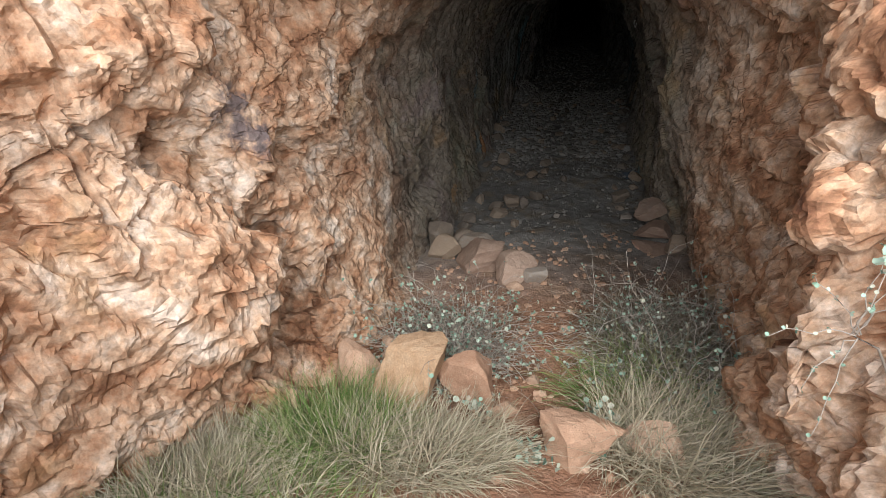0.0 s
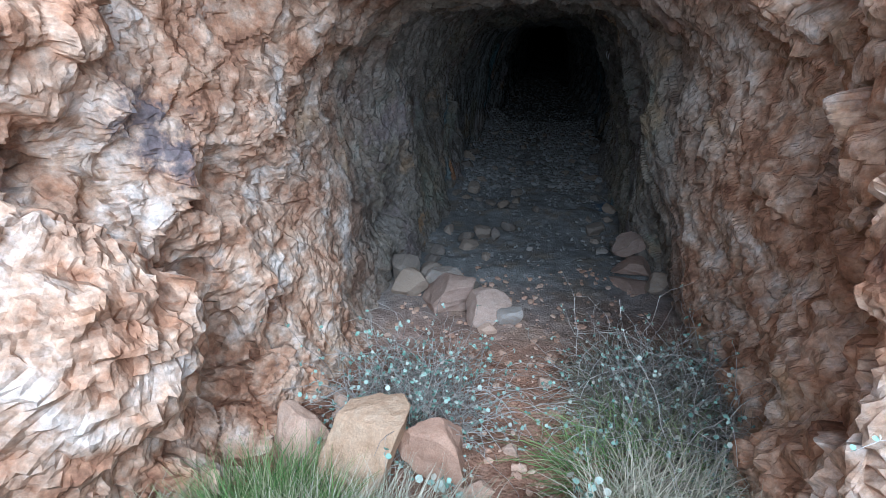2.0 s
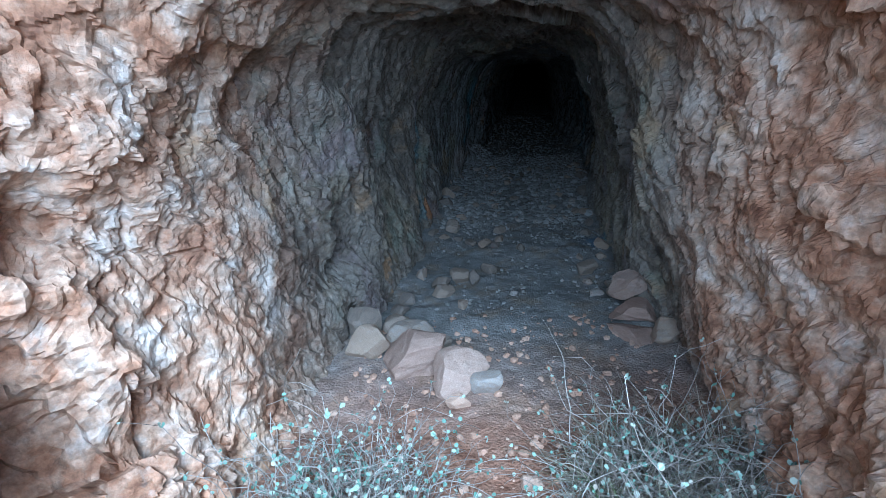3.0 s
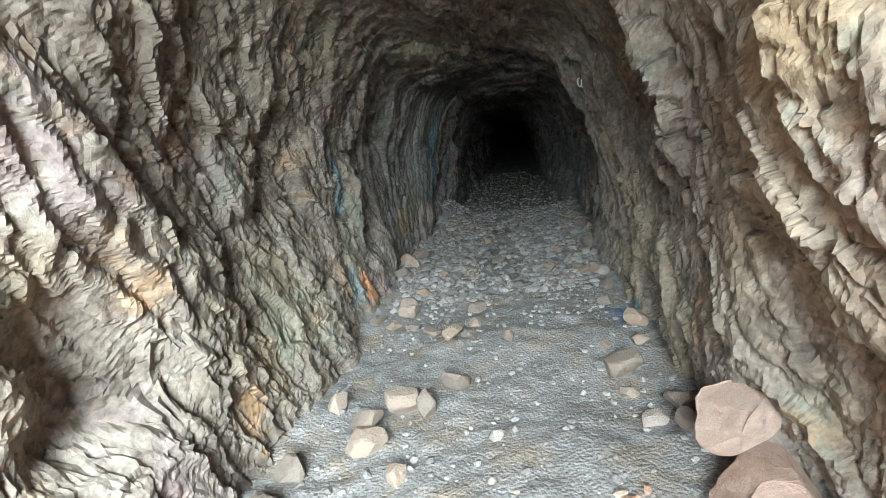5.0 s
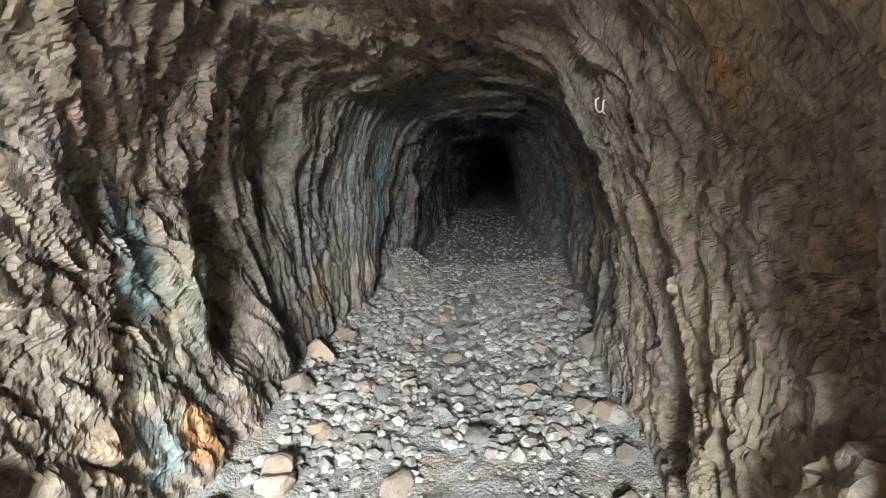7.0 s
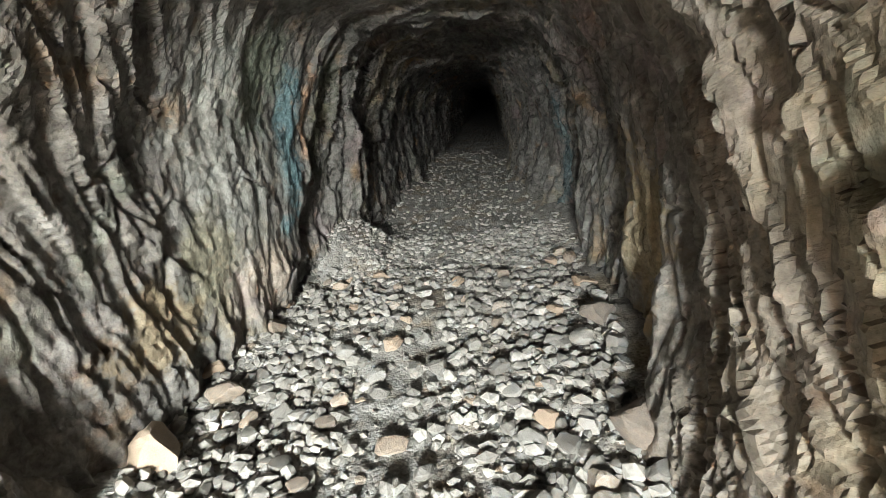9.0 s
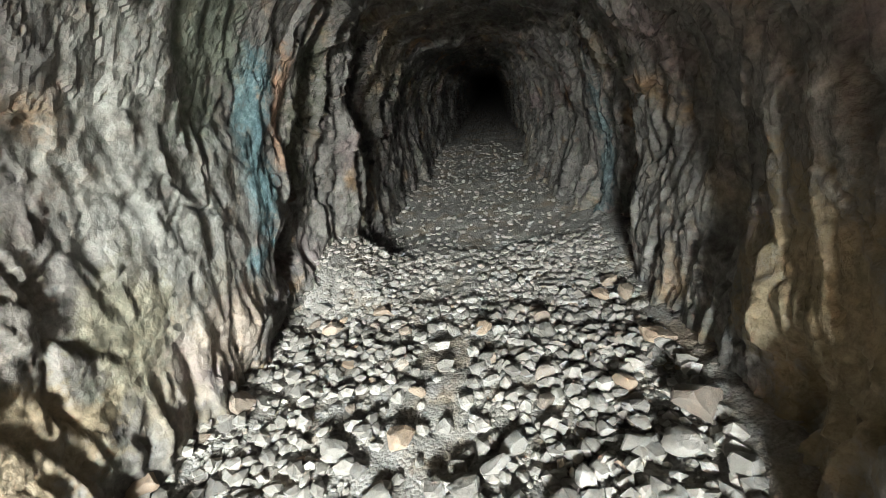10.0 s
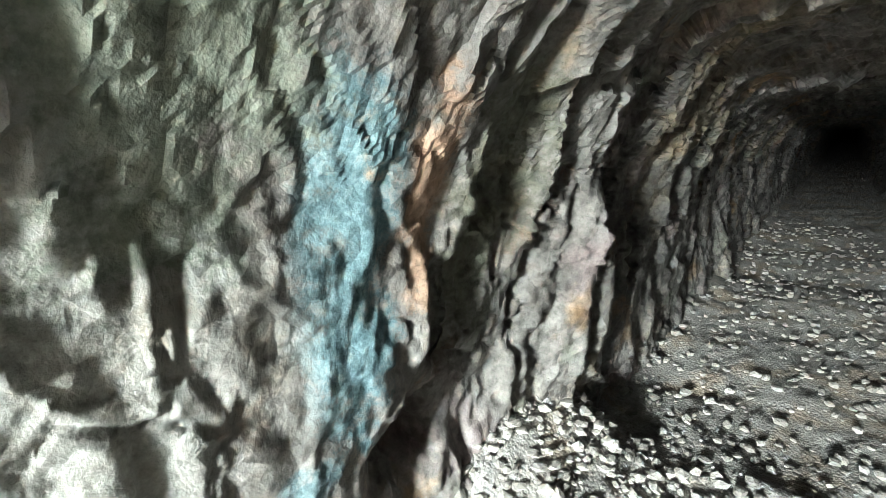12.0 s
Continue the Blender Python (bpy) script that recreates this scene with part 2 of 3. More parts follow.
STAINS = [
    ((-0.20, 7.05, 1.35), (0.80, 0.80, 1.60), (0, 0, 0), (0.36, 0.355, 0.32)),
    ((-0.10, 7.30, 1.85), (0.60, 0.42, 0.70), (0, 0, 0), (0.22, 0.25, 0.19)),
    ((-0.35, 6.75, 0.75), (0.60, 0.45, 0.45), (0, 0, 0), (0.28, 0.26, 0.18)),
    ((-0.30, 7.30, 0.45), (0.60, 0.60, 0.40), (0, 0, 0), (0.42, 0.35, 0.28)),
    ((0.08, 7.92, 1.60), (0.40, 0.13, 0.55), (4, 0, 0), (0.56, 0.37, 0.25)),
    ((-0.62, 4.38, 0.36), (0.40, 0.16, 0.36), (10, 0, 0), (0.50, 0.25, 0.11)),
    ((-0.80, 2.35, 0.35), (0.30, 0.18, 0.30), (0, 0, 0), (0.48, 0.30, 0.15)),
    ((-1.45, -0.75, 2.00), (0.35, 0.22, 0.34), (30, 0, 0), (0.13, 0.13, 0.15)),
    ((0.20, 8.28, 1.50), (0.60, 0.38, 0.85), (0, 0, 0), (0.15, 0.155, 0.11)),
    ((-0.35, 6.30, 0.55), (0.50, 0.50, 0.40), (0, 0, 0), (0.34, 0.27, 0.17)),
    ((2.05, 6.20, 0.60), (0.50, 0.80, 0.8), (0, 0, 0), (0.34, 0.27, 0.16)),
]
ROCK = rock_material()


def earth_material():
    m, nodes, links, bsdf = node_material("earth")
    pos = nodes.new("ShaderNodeNewGeometry").outputs["Position"]
    sep = nodes.new("ShaderNodeSeparateXYZ")
    links.new(pos, sep.inputs[0])
    big = noise_node(nodes, links, pos, 1.6, 4)
    mid = noise_node(nodes, links, pos, 9, 6, 0.65)
    fine = noise_node(nodes, links, pos, 60, 5, 0.7)
    red = ramp(nodes, links, mid, [(0.3, (0.20, 0.10, 0.06)), (0.5, (0.34, 0.19, 0.12)), (0.7, (0.45, 0.29, 0.20))])
    dust = ramp(nodes, links, mid, [(0.3, (0.215, 0.207, 0.188)), (0.5, (0.300, 0.290, 0.265)), (0.72, (0.375, 0.363, 0.335))])
    inside = map_range(nodes, links, math_node(nodes, links, "ADD", sep.outputs[1], math_node(nodes, links, "MULTIPLY", big, 1.5)), 0.6, 2.6)
    brown = noise_node(nodes, links, pos, 2.6, 5, 0.6)
    dust = mix(nodes, links, map_range(nodes, links, brown, 0.48, 0.66, 0.0, 0.75), dust, (0.32, 0.26, 0.19))
    col = mix(nodes, links, inside, red, dust)
    col = mix(nodes, links, 0.7, col, ramp(nodes, links, fine, [(0.3, (0.6, 0.6, 0.6)), (0.7, (1.2, 1.2, 1.2))]), "MULTIPLY")
    wob = math_node(nodes, links, "ADD", big, math_node(nodes, links, "MULTIPLY", mid, 0.6))
    mask = blot(nodes, links, pos, (1.42, 3.7, 0.0), (0.30, 0.40, 0.3), (0, 0, 0), wob)
    col = mix(nodes, links, math_node(nodes, links, "MULTIPLY", mask, 0.6), col, (0.13, 0.22, 0.34))
    links.new(col, bsdf.inputs["Base Color"])
    bsdf.inputs["Roughness"].default_value = 0.95
    bsdf.inputs["Specular IOR Level"].default_value = 0.15
    grit = add(nodes, "ShaderNodeTexVoronoi", Scale=55)
    links.new(pos, grit.inputs["Vector"])
    h = math_node(nodes, links, "SUBTRACT", fine, math_node(nodes, links, "MULTIPLY", grit.outputs["Distance"], 0.7))
    bump = add(nodes, "ShaderNodeBump", Strength=0.8, Distance=0.015)
    links.new(h, bump.inputs["Height"])
    links.new(bump.outputs["Normal"], bsdf.inputs["Normal"])
    return m


EARTH = earth_material()


def stone_material(name, tones, spread):
    m, nodes, links, bsdf = node_material(name)
    co = nodes.new("ShaderNodeTexCoord").outputs["Object"]
    info = nodes.new("ShaderNodeObjectInfo").outputs["Random"]
    isle = nodes.new("ShaderNodeNewGeometry").outputs["Random Per Island"]
    mid = noise_node(nodes, links, co, 7, 6, 0.65)
    fine = noise_node(nodes, links, co, 45, 6, 0.7)
    pick = math_node(nodes, links, "FRACT", math_node(nodes, links, "ADD", info, isle))
    v = math_node(nodes, links, "ADD", math_node(nodes, links, "MULTIPLY", pick, spread), math_node(nodes, links, "MULTIPLY", mid, 1 - spread))
    col = ramp(nodes, links, v, [(0.2 + 0.6 * k / (len(tones) - 1), c) for k, c in enumerate(tones)])
    col = mix(nodes, links, 0.7, col, ramp(nodes, links, fine, [(0.3, (0.6, 0.6, 0.6)), (0.7, (1.2, 1.2, 1.2))]), "MULTIPLY")
    links.new(col, bsdf.inputs["Base Color"])
    bsdf.inputs["Roughness"].default_value = 0.88
    bsdf.inputs["Specular IOR Level"].default_value = 0.25
    bump = add(nodes, "ShaderNodeBump", Strength=0.7, Distance=0.012)
    links.new(math_node(nodes, links, "ADD", fine, mid), bump.inputs["Height"])
    links.new(bump.outputs["Normal"], bsdf.inputs["Normal"])
    return m


STONE_RED = stone_material("orange_stone", [(0.38, 0.22, 0.14), (0.52, 0.34, 0.23), (0.63, 0.47, 0.35)], 0.4)
STONE_TAN = stone_material("tan_stone", [(0.224, 0.192, 0.160), (0.336, 0.272, 0.208), (0.416, 0.320, 0.232), (0.440, 0.400, 0.352)], 0.6)
STONE_GREY = stone_material("grey_stone", [(0.19, 0.18, 0.16), (0.30, 0.285, 0.255), (0.42, 0.40, 0.36)], 0.6)


def leafy_material(name, tones, rough=0.75):
    m, nodes, links, bsdf = node_material(name)
    isle = nodes.new("ShaderNodeNewGeometry").outputs["Random Per Island"]
    links.new(ramp(nodes, links, isle, [(k / (len(tones) - 1), c) for k, c in enumerate(tones)]), bsdf.inputs["Base Color"])
    bsdf.inputs["Roughness"].default_value = rough
    bsdf.inputs["Specular IOR Level"].default_value = 0.2
    return m


GRASS_GREEN = leafy_material("green_grass", [(0.06, 0.12, 0.03), (0.12, 0.20, 0.05), (0.20, 0.25, 0.09), (0.40, 0.38, 0.22)])
GRASS_DRY = leafy_material("dry_grass", [(0.22, 0.19, 0.12), (0.38, 0.33, 0.23), (0.52, 0.47, 0.36), (0.26, 0.26, 0.16)])
GRASS_OLD = leafy_material("old_grass", [(0.10, 0.09, 0.06), (0.20, 0.175, 0.12), (0.34, 0.30, 0.23), (0.15, 0.16, 0.09)])
STEM = leafy_material("dry_stem", [(0.20, 0.17, 0.14), (0.36, 0.32, 0.27), (0.50, 0.46, 0.40)])
LEAF = leafy_material("sage_leaf", [(0.13, 0.22, 0.16), (0.27, 0.40, 0.31), (0.42, 0.50, 0.41), (0.40, 0.36, 0.28)])
CHALK, _, _, chalk_bsdf = node_material("chalk")
chalk_bsdf.inputs["Base Color"].default_value = (0.75, 0.74, 0.70, 1)
chalk_bsdf.inputs["Roughness"].default_value = 0.9


# ---------------------------------------------------------------- mesh helpers
def mesh_object(name, verts, faces, material, smooth=True, parent=None):
    me = bpy.data.meshes.new(name)
    me.from_pydata(verts, [], faces)
    me.update()
    me.polygons.foreach_set("use_smooth", [smooth] * len(me.polygons))
    me.materials.append(material)
    ob = new(name, me)
    ob.parent = parent
    return ob


def grid_mesh(name, G, material, keep=None, smooth=True):
    """A sheet from an array of rows x columns x 3."""
    n, m = G.shape[:2]
    idx = np.arange(n * m).reshape(n, m)
    F = np.stack([idx[:-1, :-1], idx[:-1, 1:], idx[1:, 1:], idx[1:, :-1]], -1).reshape(-1, 4)
    if keep is not None:
        F = F[keep.reshape(-1)]
    used, inv = np.unique(F, return_inverse=True)
    F, V = inv.reshape(-1, 4), G.reshape(-1, 3)[used]
    me = bpy.data.meshes.new(name)
    me.vertices.add(len(V))
    me.vertices.foreach_set("co", V.astype(np.float32).ravel())
    me.loops.add(F.size)
    me.loops.foreach_set("vertex_index", F.astype(np.int32).ravel())
    me.polygons.add(len(F))
    me.polygons.foreach_set("loop_start", np.arange(0, F.size, 4, dtype=np.int32))
    me.update(calc_edges=True)
    me.polygons.foreach_set("use_smooth", [smooth] * len(F))
    me.materials.append(material)
    me.validate()
    return new(name, me)



# ---------------------------------------------------------------- rock walls and roof
def section(y):
    """Control points of the tunnel's cross-sections, rows x 13 x 2 (x, z), from the left foot over the crown to the right foot."""
    xl, xlb, xr, xrb, h = (plan(t, y) for t in (XL, XLB, XR, XRB, HT))
    g = np.interp(y, GY, GZ) - 0.18
    out = 1 - smoothstep(-1.9, -1.0, y)          # 1 in the open cutting
    mid = (xl + xr) / 2
    w = (xr - xl) / 2
    inside = [
        (xlb, g), (xlb * 0.45 + xl * 0.55, g + 0.45), (xl, g + 0.30 + 0.36 * h), (xl + 0.02, g + 0.2 + 0.56 * h), (xl + 0.09 * w, g + 0.2 + 0.71 * h), (xl + 0.40 * w, h - 0.10),
        (mid, h),
        (xr - 0.38 * w, h - 0.10), (xr - 0.08 * w, g + 0.2 + 0.71 * h), (xr - 0.03, g + 0.2 + 0.56 * h), (xr, g + 0.30 + 0.36 * h), (xrb * 0.45 + xr * 0.55, g + 0.45), (xrb, g),
    ]
    o = np.zeros_like(y)
    outside = inside[:3] + [(xl + 0.04, o + 2.15), (xl + 0.22, o + 2.75), (xl + 0.05, o + 3.4), (xl - 2.2, o + 3.75),
                            (xr + 0.9, o + 3.05), (xr + 0.45, o + 2.6), (xr + 0.1, o + 2.1)] + inside[10:]
    rows = []
    for k, (a, b) in enumerate(zip(inside, outside)):
        rows.append(np.stack([a[0] * (1 - out) + b[0] * out, a[1] * (1 - out) + b[1] * out], -1))
    right_end = np.stack([(mid * (1 - out) + (xr + 2.2) * out), h * (1 - out) + 3.4 * out], -1)
    left = np.stack(rows[:7], 1)
    right = np.stack([right_end] + rows[7:], 1)
    return left, right


def along(C, u):
    """Smooth curve through control points C (rows x k x 2) at u in 0..1."""
    k = C.shape[1]
    s = u * (k - 1)
    i = np.clip(np.floor(s).astype(int), 0, k - 2)
    f = (s - i)[None, :, None]
    p0, p1, p2, p3 = (C[:, np.clip(i + d, 0, k - 1)] for d in (-1, 0, 1, 2))
    return 0.5 * (2 * p1 + (p2 - p0) * f + (2 * p0 - 5 * p1 + 4 * p2 - p3) * f ** 2 + (3 * p1 - p0 - 3 * p2 + p3) * f ** 3)


def beds(v, period, seed, P, cut=0.80):
    """Steep beds along v: each stands out more and more towards the deep and then breaks back. Metres of relief per metre of height, -0.5..0.5."""
    layer = v / period
    index = np.floor(layer).astype(np.int64)
    rest = layer - index
    cut = cut + 0.12 * cell_random(index, index * 0, index * 0, seed + 1)
    step = cell_random(index, index * 0, index * 0, seed) * (0.75 + 0.5 * fractal(P, 0.6, seed + 3, 2))
    return step * (np.where(rest < cut, rest / cut, (1 - rest) / (1 - cut)) - 0.5)


def bedding(P):
    """For places P: the way across the beds, the beds' own coordinates, the share of inner rock and of the flat face round the blue vein."""
    W = P + 0.055 * np.stack([fractal(P, 0.7, 60, 2), fractal(P, 0.7, 64, 2), fractal(P, 0.7, 68, 2)], 1)
    inner = smoothstep(-0.6, 1.1, P[:, 1])
    middle = (plan(XL, P[:, 1]) + plan(XR, P[:, 1])) / 2
    side = np.tanh((P[:, 0] - middle) / 0.5)
    lean = 0.10 - 0.42 * side * (1 - smoothstep(4.4, 6.8, P[:, 1]))       # the beds lean over near the mouth and stand upright deeper in
    across = W[:, 1] * 0.97 + W[:, 0] * 0.2 + (W[:, 2] - 1.0) * lean
    bed = np.stack([W[:, 0], across, W[:, 2] - lean * W[:, 1]], 1)
    calm = np.exp(-(((P[:, 1] - 7.25) / 0.75) ** 6)) * (side < 0) * smoothstep(0.2, 0.6, P[:, 2])
    return W, across, bed, inner, calm


def rock_body(P):
    """How far the rock's large lumps, slabs and beds stand out (metres)."""
    W, across, bed, inner, calm = bedding(P)
    a, _ = facets(bed, (0.80, 0.55, 1.05), 20, 1.0, 11.0)
    deep = smoothstep(7.4, 8.6, P[:, 1])
    flat = np.exp(-(((P[:, 1] - 6.9) / 1.1) ** 6)) * (P[:, 0] < 0.8)
    d = 0.09 * fractal(P, 1.3, 2, 2) + 0.08 * a + (0.075 + 0.05 * deep) * (1 - flat) * beds(across + 0.14 * fractal(P, 0.9, 70, 3), 0.44, 77, P)
    near = P[:, 1] < 1.2
    N = P[near]
    big, rim = facets(W[near], (0.6, 0.52, 0.62), 220, 1.0, 12.0)
    o = 0.09 * fractal(N, 1.1, 2, 2) + 0.14 * big - 0.10 * (1 - smoothstep(0, 0.20, rim)) * smoothstep(-0.3, 0.3, fractal(N, 0.8, 290, 2))
    d[near] = o + (d[near] - o) * inner[near]
    return d * (1 - 0.6 * calm)


def rock_breaks(P):
    """The broken blocks, cracks and chips of the rock's surface (metres)."""
    W, across, bed, inner, calm = bedding(P)
    b, e = facets(bed, (0.34, 0.21, 0.50), 40)
    c, f = facets(bed, (0.15, 0.085, 0.19), 80)
    k, _ = facets(W, (0.06, 0.05, 0.065), 110, 1.0, 60.0)
    deep = smoothstep(7.4, 8.6, P[:, 1])
    d = (0.044 + 0.02 * deep) * b + 0.025 * c + 0.008 * k + 0.028 * beds(across + 0.06 * fractal(P, 0.5, 170, 3), 0.17, 177, P, 0.60)
    d -= 0.034 * (1 - smoothstep(0, 0.05, e)) * smoothstep(-0.2, 0.5, fractal(P, 0.6, 95, 2)) + 0.007 * (1 - smoothstep(0, 0.10, f))
    # the weathered, lumpy rock of the mouth
    near = P[:, 1] < 1.2
    N, M = P[near], W[near]
    turned = np.stack([M[:, 0], M[:, 1] * 0.86 + M[:, 2] * 0.5, M[:, 2] * 0.86 - M[:, 1] * 0.5], 1)
    block, gap = facets(turned, (0.24, 0.21, 0.25), 240, 0.9, 28.0)
    chip, rift = facets(turned, (0.10, 0.09, 0.11), 260, 1.0, 40.0)
    o = 0.050 * block + 0.026 * chip + 0.011 * k[near] + 0.010 * fractal(N, 0.07, 280, 3)
    o -= 0.055 * (1 - smoothstep(0, 0.10, gap)) * smoothstep(-0.2, 0.4, fractal(N, 0.5, 295, 2)) + 0.010 * (1 - smoothstep(0, 0.12, rift))
    d[near] = o + (d[near] - o) * inner[near]
    return d * (1 - 0.55 * calm) + 0.002 * fractal(P, 0.06, 90, 2)


# niches and bulges of the walls: centre, radius, depth (positive stands out)
BULGES = [
    ((-1.75, -1.20, 1.35), 0.55, 0.22), ((-1.58, -0.62, 1.00), 0.24, -0.52), ((-1.6, -0.95, 2.25), 0.30, 0.22), ((-1.75, -1.0, 1.98), 0.16, -0.25), ((-1.5, -0.35, 1.05), 0.22, 0.10), ((-1.55, -0.3, 0.85), 0.16, -0.16),
    ((-1.62, -0.60, 1.28), 0.20, -0.36), ((-1.5, -0.42, 1.74), 0.17, -0.36), ((-1.9, -0.87, 2.32), 0.15, -0.40), ((-1.9, -1.22, 2.42), 0.24, 0.22),
    ((-1.55, -1.09, 0.85), 0.15, -0.20), ((-1.45, -0.45, 2.05), 0.36, 0.14), ((-1.25, 0.25, 1.3), 0.40, 0.08), ((-1.0, 1.70, 0.75), 0.26, -0.30), ((-1.0, 1.68, 1.1), 0.22, -0.22), ((-0.70, 4.30, 1.15), 0.3, 0.04),
    ((-0.58, 4.88, 0.75), 0.26, -0.30), ((-0.58, 4.86, 1.25), 0.26, -0.32), ((-0.3, 7.50, 0.40), 0.20, 0.10), ((0.0, 8.02, 0.62), 0.18, -0.30), ((1.3, 1.2, 1.7), 0.5, 0.16), ((0.85, -0.9, 1.5), 0.3, -0.2),
    ((1.9, 6.3, 0.35), 0.22, -0.25), ((1.62, 4.17, 0.31), 0.17, -0.30), ((-0.6, 5.6, 1.6), 0.35, -0.06),
]


def backed(name, G, keep, away):
    """The rock sheet with the back of the rock 0.5 m behind it, in one mesh."""
    ob = grid_mesh(name, G, ROCK, keep, False)
    mid = np.empty(len(ob.data.polygons) * 3)
    ob.data.polygons.foreach_get("center", mid)
    ob.data.polygons.foreach_set("use_smooth", mid.reshape(-1, 3)[:, 1] > 5.4)
    B = G[::14, ::10] + away[::14, ::10] * 0.55
    back = grid_mesh(name + "_back", B, ROCK, None, True)
    bm = bmesh.new()
    bm.from_mesh(ob.data)
    bm.from_mesh(back.data)
    bm.to_mesh(ob.data)
    bm.free()
    old = back.data
    bpy.data.objects.remove(back)
    bpy.data.meshes.remove(old)
    return ob


def outward(C, u, side):
    S = along(C, u)
    T = np.gradient(S, axis=1)
    N = np.stack([-T[..., 1], np.zeros(T.shape[:2]), T[..., 0]], -1) * side
    return N / (np.linalg.norm(N, axis=-1, keepdims=True) + 1e-9)


def wall_sheet(C, y, u, side):
    S = along(C, u)
    n, m = S.shape[:2]
    G = np.empty((n, m, 3))
    G[..., 0], G[..., 1], G[..., 2] = S[..., 0], y[:, None], S[..., 1]
    T = np.gradient(S, axis=1)
    N = np.stack([T[..., 1], np.zeros((n, m)), -T[..., 0]], -1) * side
    N /= np.linalg.norm(N, axis=-1, keepdims=True) + 1e-9
    P = G.reshape(-1, 3)
    d = rock_body(P)
    for c, r, depth in BULGES:
        q = ((P - np.array(c)) ** 2).sum(1) / r ** 2
        d += depth * np.exp(-q * 1.4)
    body = G + N * d.reshape(n, m, 1)
    face = np.cross(np.gradient(body, axis=1), np.gradient(body, axis=0))
    face /= np.linalg.norm(face, axis=-1, keepdims=True) + 1e-9
    face *= np.where((face * N).sum(-1, keepdims=True) < 0, -1, 1)
    return body + face * rock_breaks(body.reshape(-1, 3)).reshape(n, m, 1)


near_y = np.concatenate([np.arange(-3.4, -2.0, 0.02), np.arange(-2.0, 8.6, 0.0128), np.arange(8.6, 9.5, 0.018)])
# unseen run past 20 m, added out to 160 m to keep the depth black
far_y = np.concatenate([np.arange(9.5, 14, 0.03), np.arange(14, 22, 0.06), np.arange(22, 40, 0.2), np.arange(40, 160.1, 1.5)])
ALL_Y = np.concatenate([near_y, far_y])
left_c, right_c = section(ALL_Y)
U = np.linspace(0, 1, 250)
left_sheet = wall_sheet(left_c, ALL_Y, U, 1)
right_sheet = wall_sheet(right_c, ALL_Y, U, 1)
seam = (left_sheet[:, -1] + right_sheet[:, 0]) / 2       # the crown is one line inside
shut = smoothstep(-1.1, -0.9, ALL_Y)[:, None]
for k in range(24):
    f = shut * (1 - k / 24) ** 2
    left_sheet[:, -1 - k] += f * (seam - left_sheet[:, -1])
    right_sheet[:, k] += f * (seam - right_sheet[:, 0])

yc = ALL_Y[:-1, None]
uc = U[None, :-1]
roof_l = (yc > -1.5) & (uc > 0.66)
roof_r = (yc > -1.5) & (uc < 0.34)
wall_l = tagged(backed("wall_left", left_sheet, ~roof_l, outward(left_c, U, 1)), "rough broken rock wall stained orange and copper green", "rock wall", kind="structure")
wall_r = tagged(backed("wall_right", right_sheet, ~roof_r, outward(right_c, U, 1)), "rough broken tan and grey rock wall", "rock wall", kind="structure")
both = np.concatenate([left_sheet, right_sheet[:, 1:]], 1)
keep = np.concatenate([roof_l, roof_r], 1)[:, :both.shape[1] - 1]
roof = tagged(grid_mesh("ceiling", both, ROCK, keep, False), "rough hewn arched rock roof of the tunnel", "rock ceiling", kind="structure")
# added end face, unseen and so distant that little light reaches it
end = [(23, 159.5, -1), (29, 159.5, -1), (29, 159.5, 4), (23, 159.5, 4)]
wall_end = tagged(mesh_object("wall_end", end + [(x, y + 0.4, z) for x, y, z in end], [(0, 1, 2, 3), (7, 6, 5, 4), (0, 4, 5, 1), (1, 5, 6, 2), (2, 6, 7, 3), (3, 7, 4, 0)], ROCK, False),
                  "rock face closing the unseen far end of the tunnel", "rock wall", kind="structure")

# ---------------------------------------------------------------- floor and land
fy = np.concatenate([np.arange(-3.5, 9.5, 0.02), np.arange(9.5, 20, 0.06), np.arange(20, 40, 0.3), np.arange(40, 160.1, 1.5)])
fu = np.linspace(0, 1, 170)
fx = (plan(XLB, fy) - 0.35)[:, None] * (1 - fu) + (plan(XRB, fy) + 0.35)[:, None] * fu
FP = np.stack([fx.ravel(), np.repeat(fy, len(fu)), np.zeros(fx.size)], 1)
rubble = smoothstep(3.2, 5.5, fy)[:, None]
lump, gap = facets(FP + 0.02 * fractal(FP, 0.2, 33, 2)[:, None], (0.11, 0.11, 0.3), 150)
fz = ground(FP[:, 0], FP[:, 1]).reshape(fx.shape)
fz += (0.007 + 0.012 * rubble) * lump.reshape(fx.shape)
floor = tagged(grid_mesh("floor", np.stack([fx, np.repeat(fy[:, None], len(fu), 1), fz], -1), EARTH), "trodden dusty earth floor with small rubble", "floor", kind="structure")

# land outside: valley floor, banks, the hill over the tunnel and an added unseen rear bank
lx = np.concatenate([-np.geomspace(900, 2.0, 46), np.linspace(-1.9, 1.9, 12), np.geomspace(2.0, 900, 46)]) - 0.4
ly = np.concatenate([-np.geomspace(1200, 3.6, 50), np.linspace(-3.45, 3, 24), np.geomspace(3.2, 600, 40)])
LX, LY = np.meshgrid(lx, ly)
LP = np.stack([LX.ravel(), LY.ravel(), 0 * LX.ravel()], 1)
rise = smoothstep(-5.0, -2.2, LY) * (2.75 + 0.35 * np.clip(LY + 2, 0, 40) ** 0.9)
cut = np.exp(-((LX + 0.5) / 3.2) ** 4) * smoothstep(-2.9, -3.44, LY)
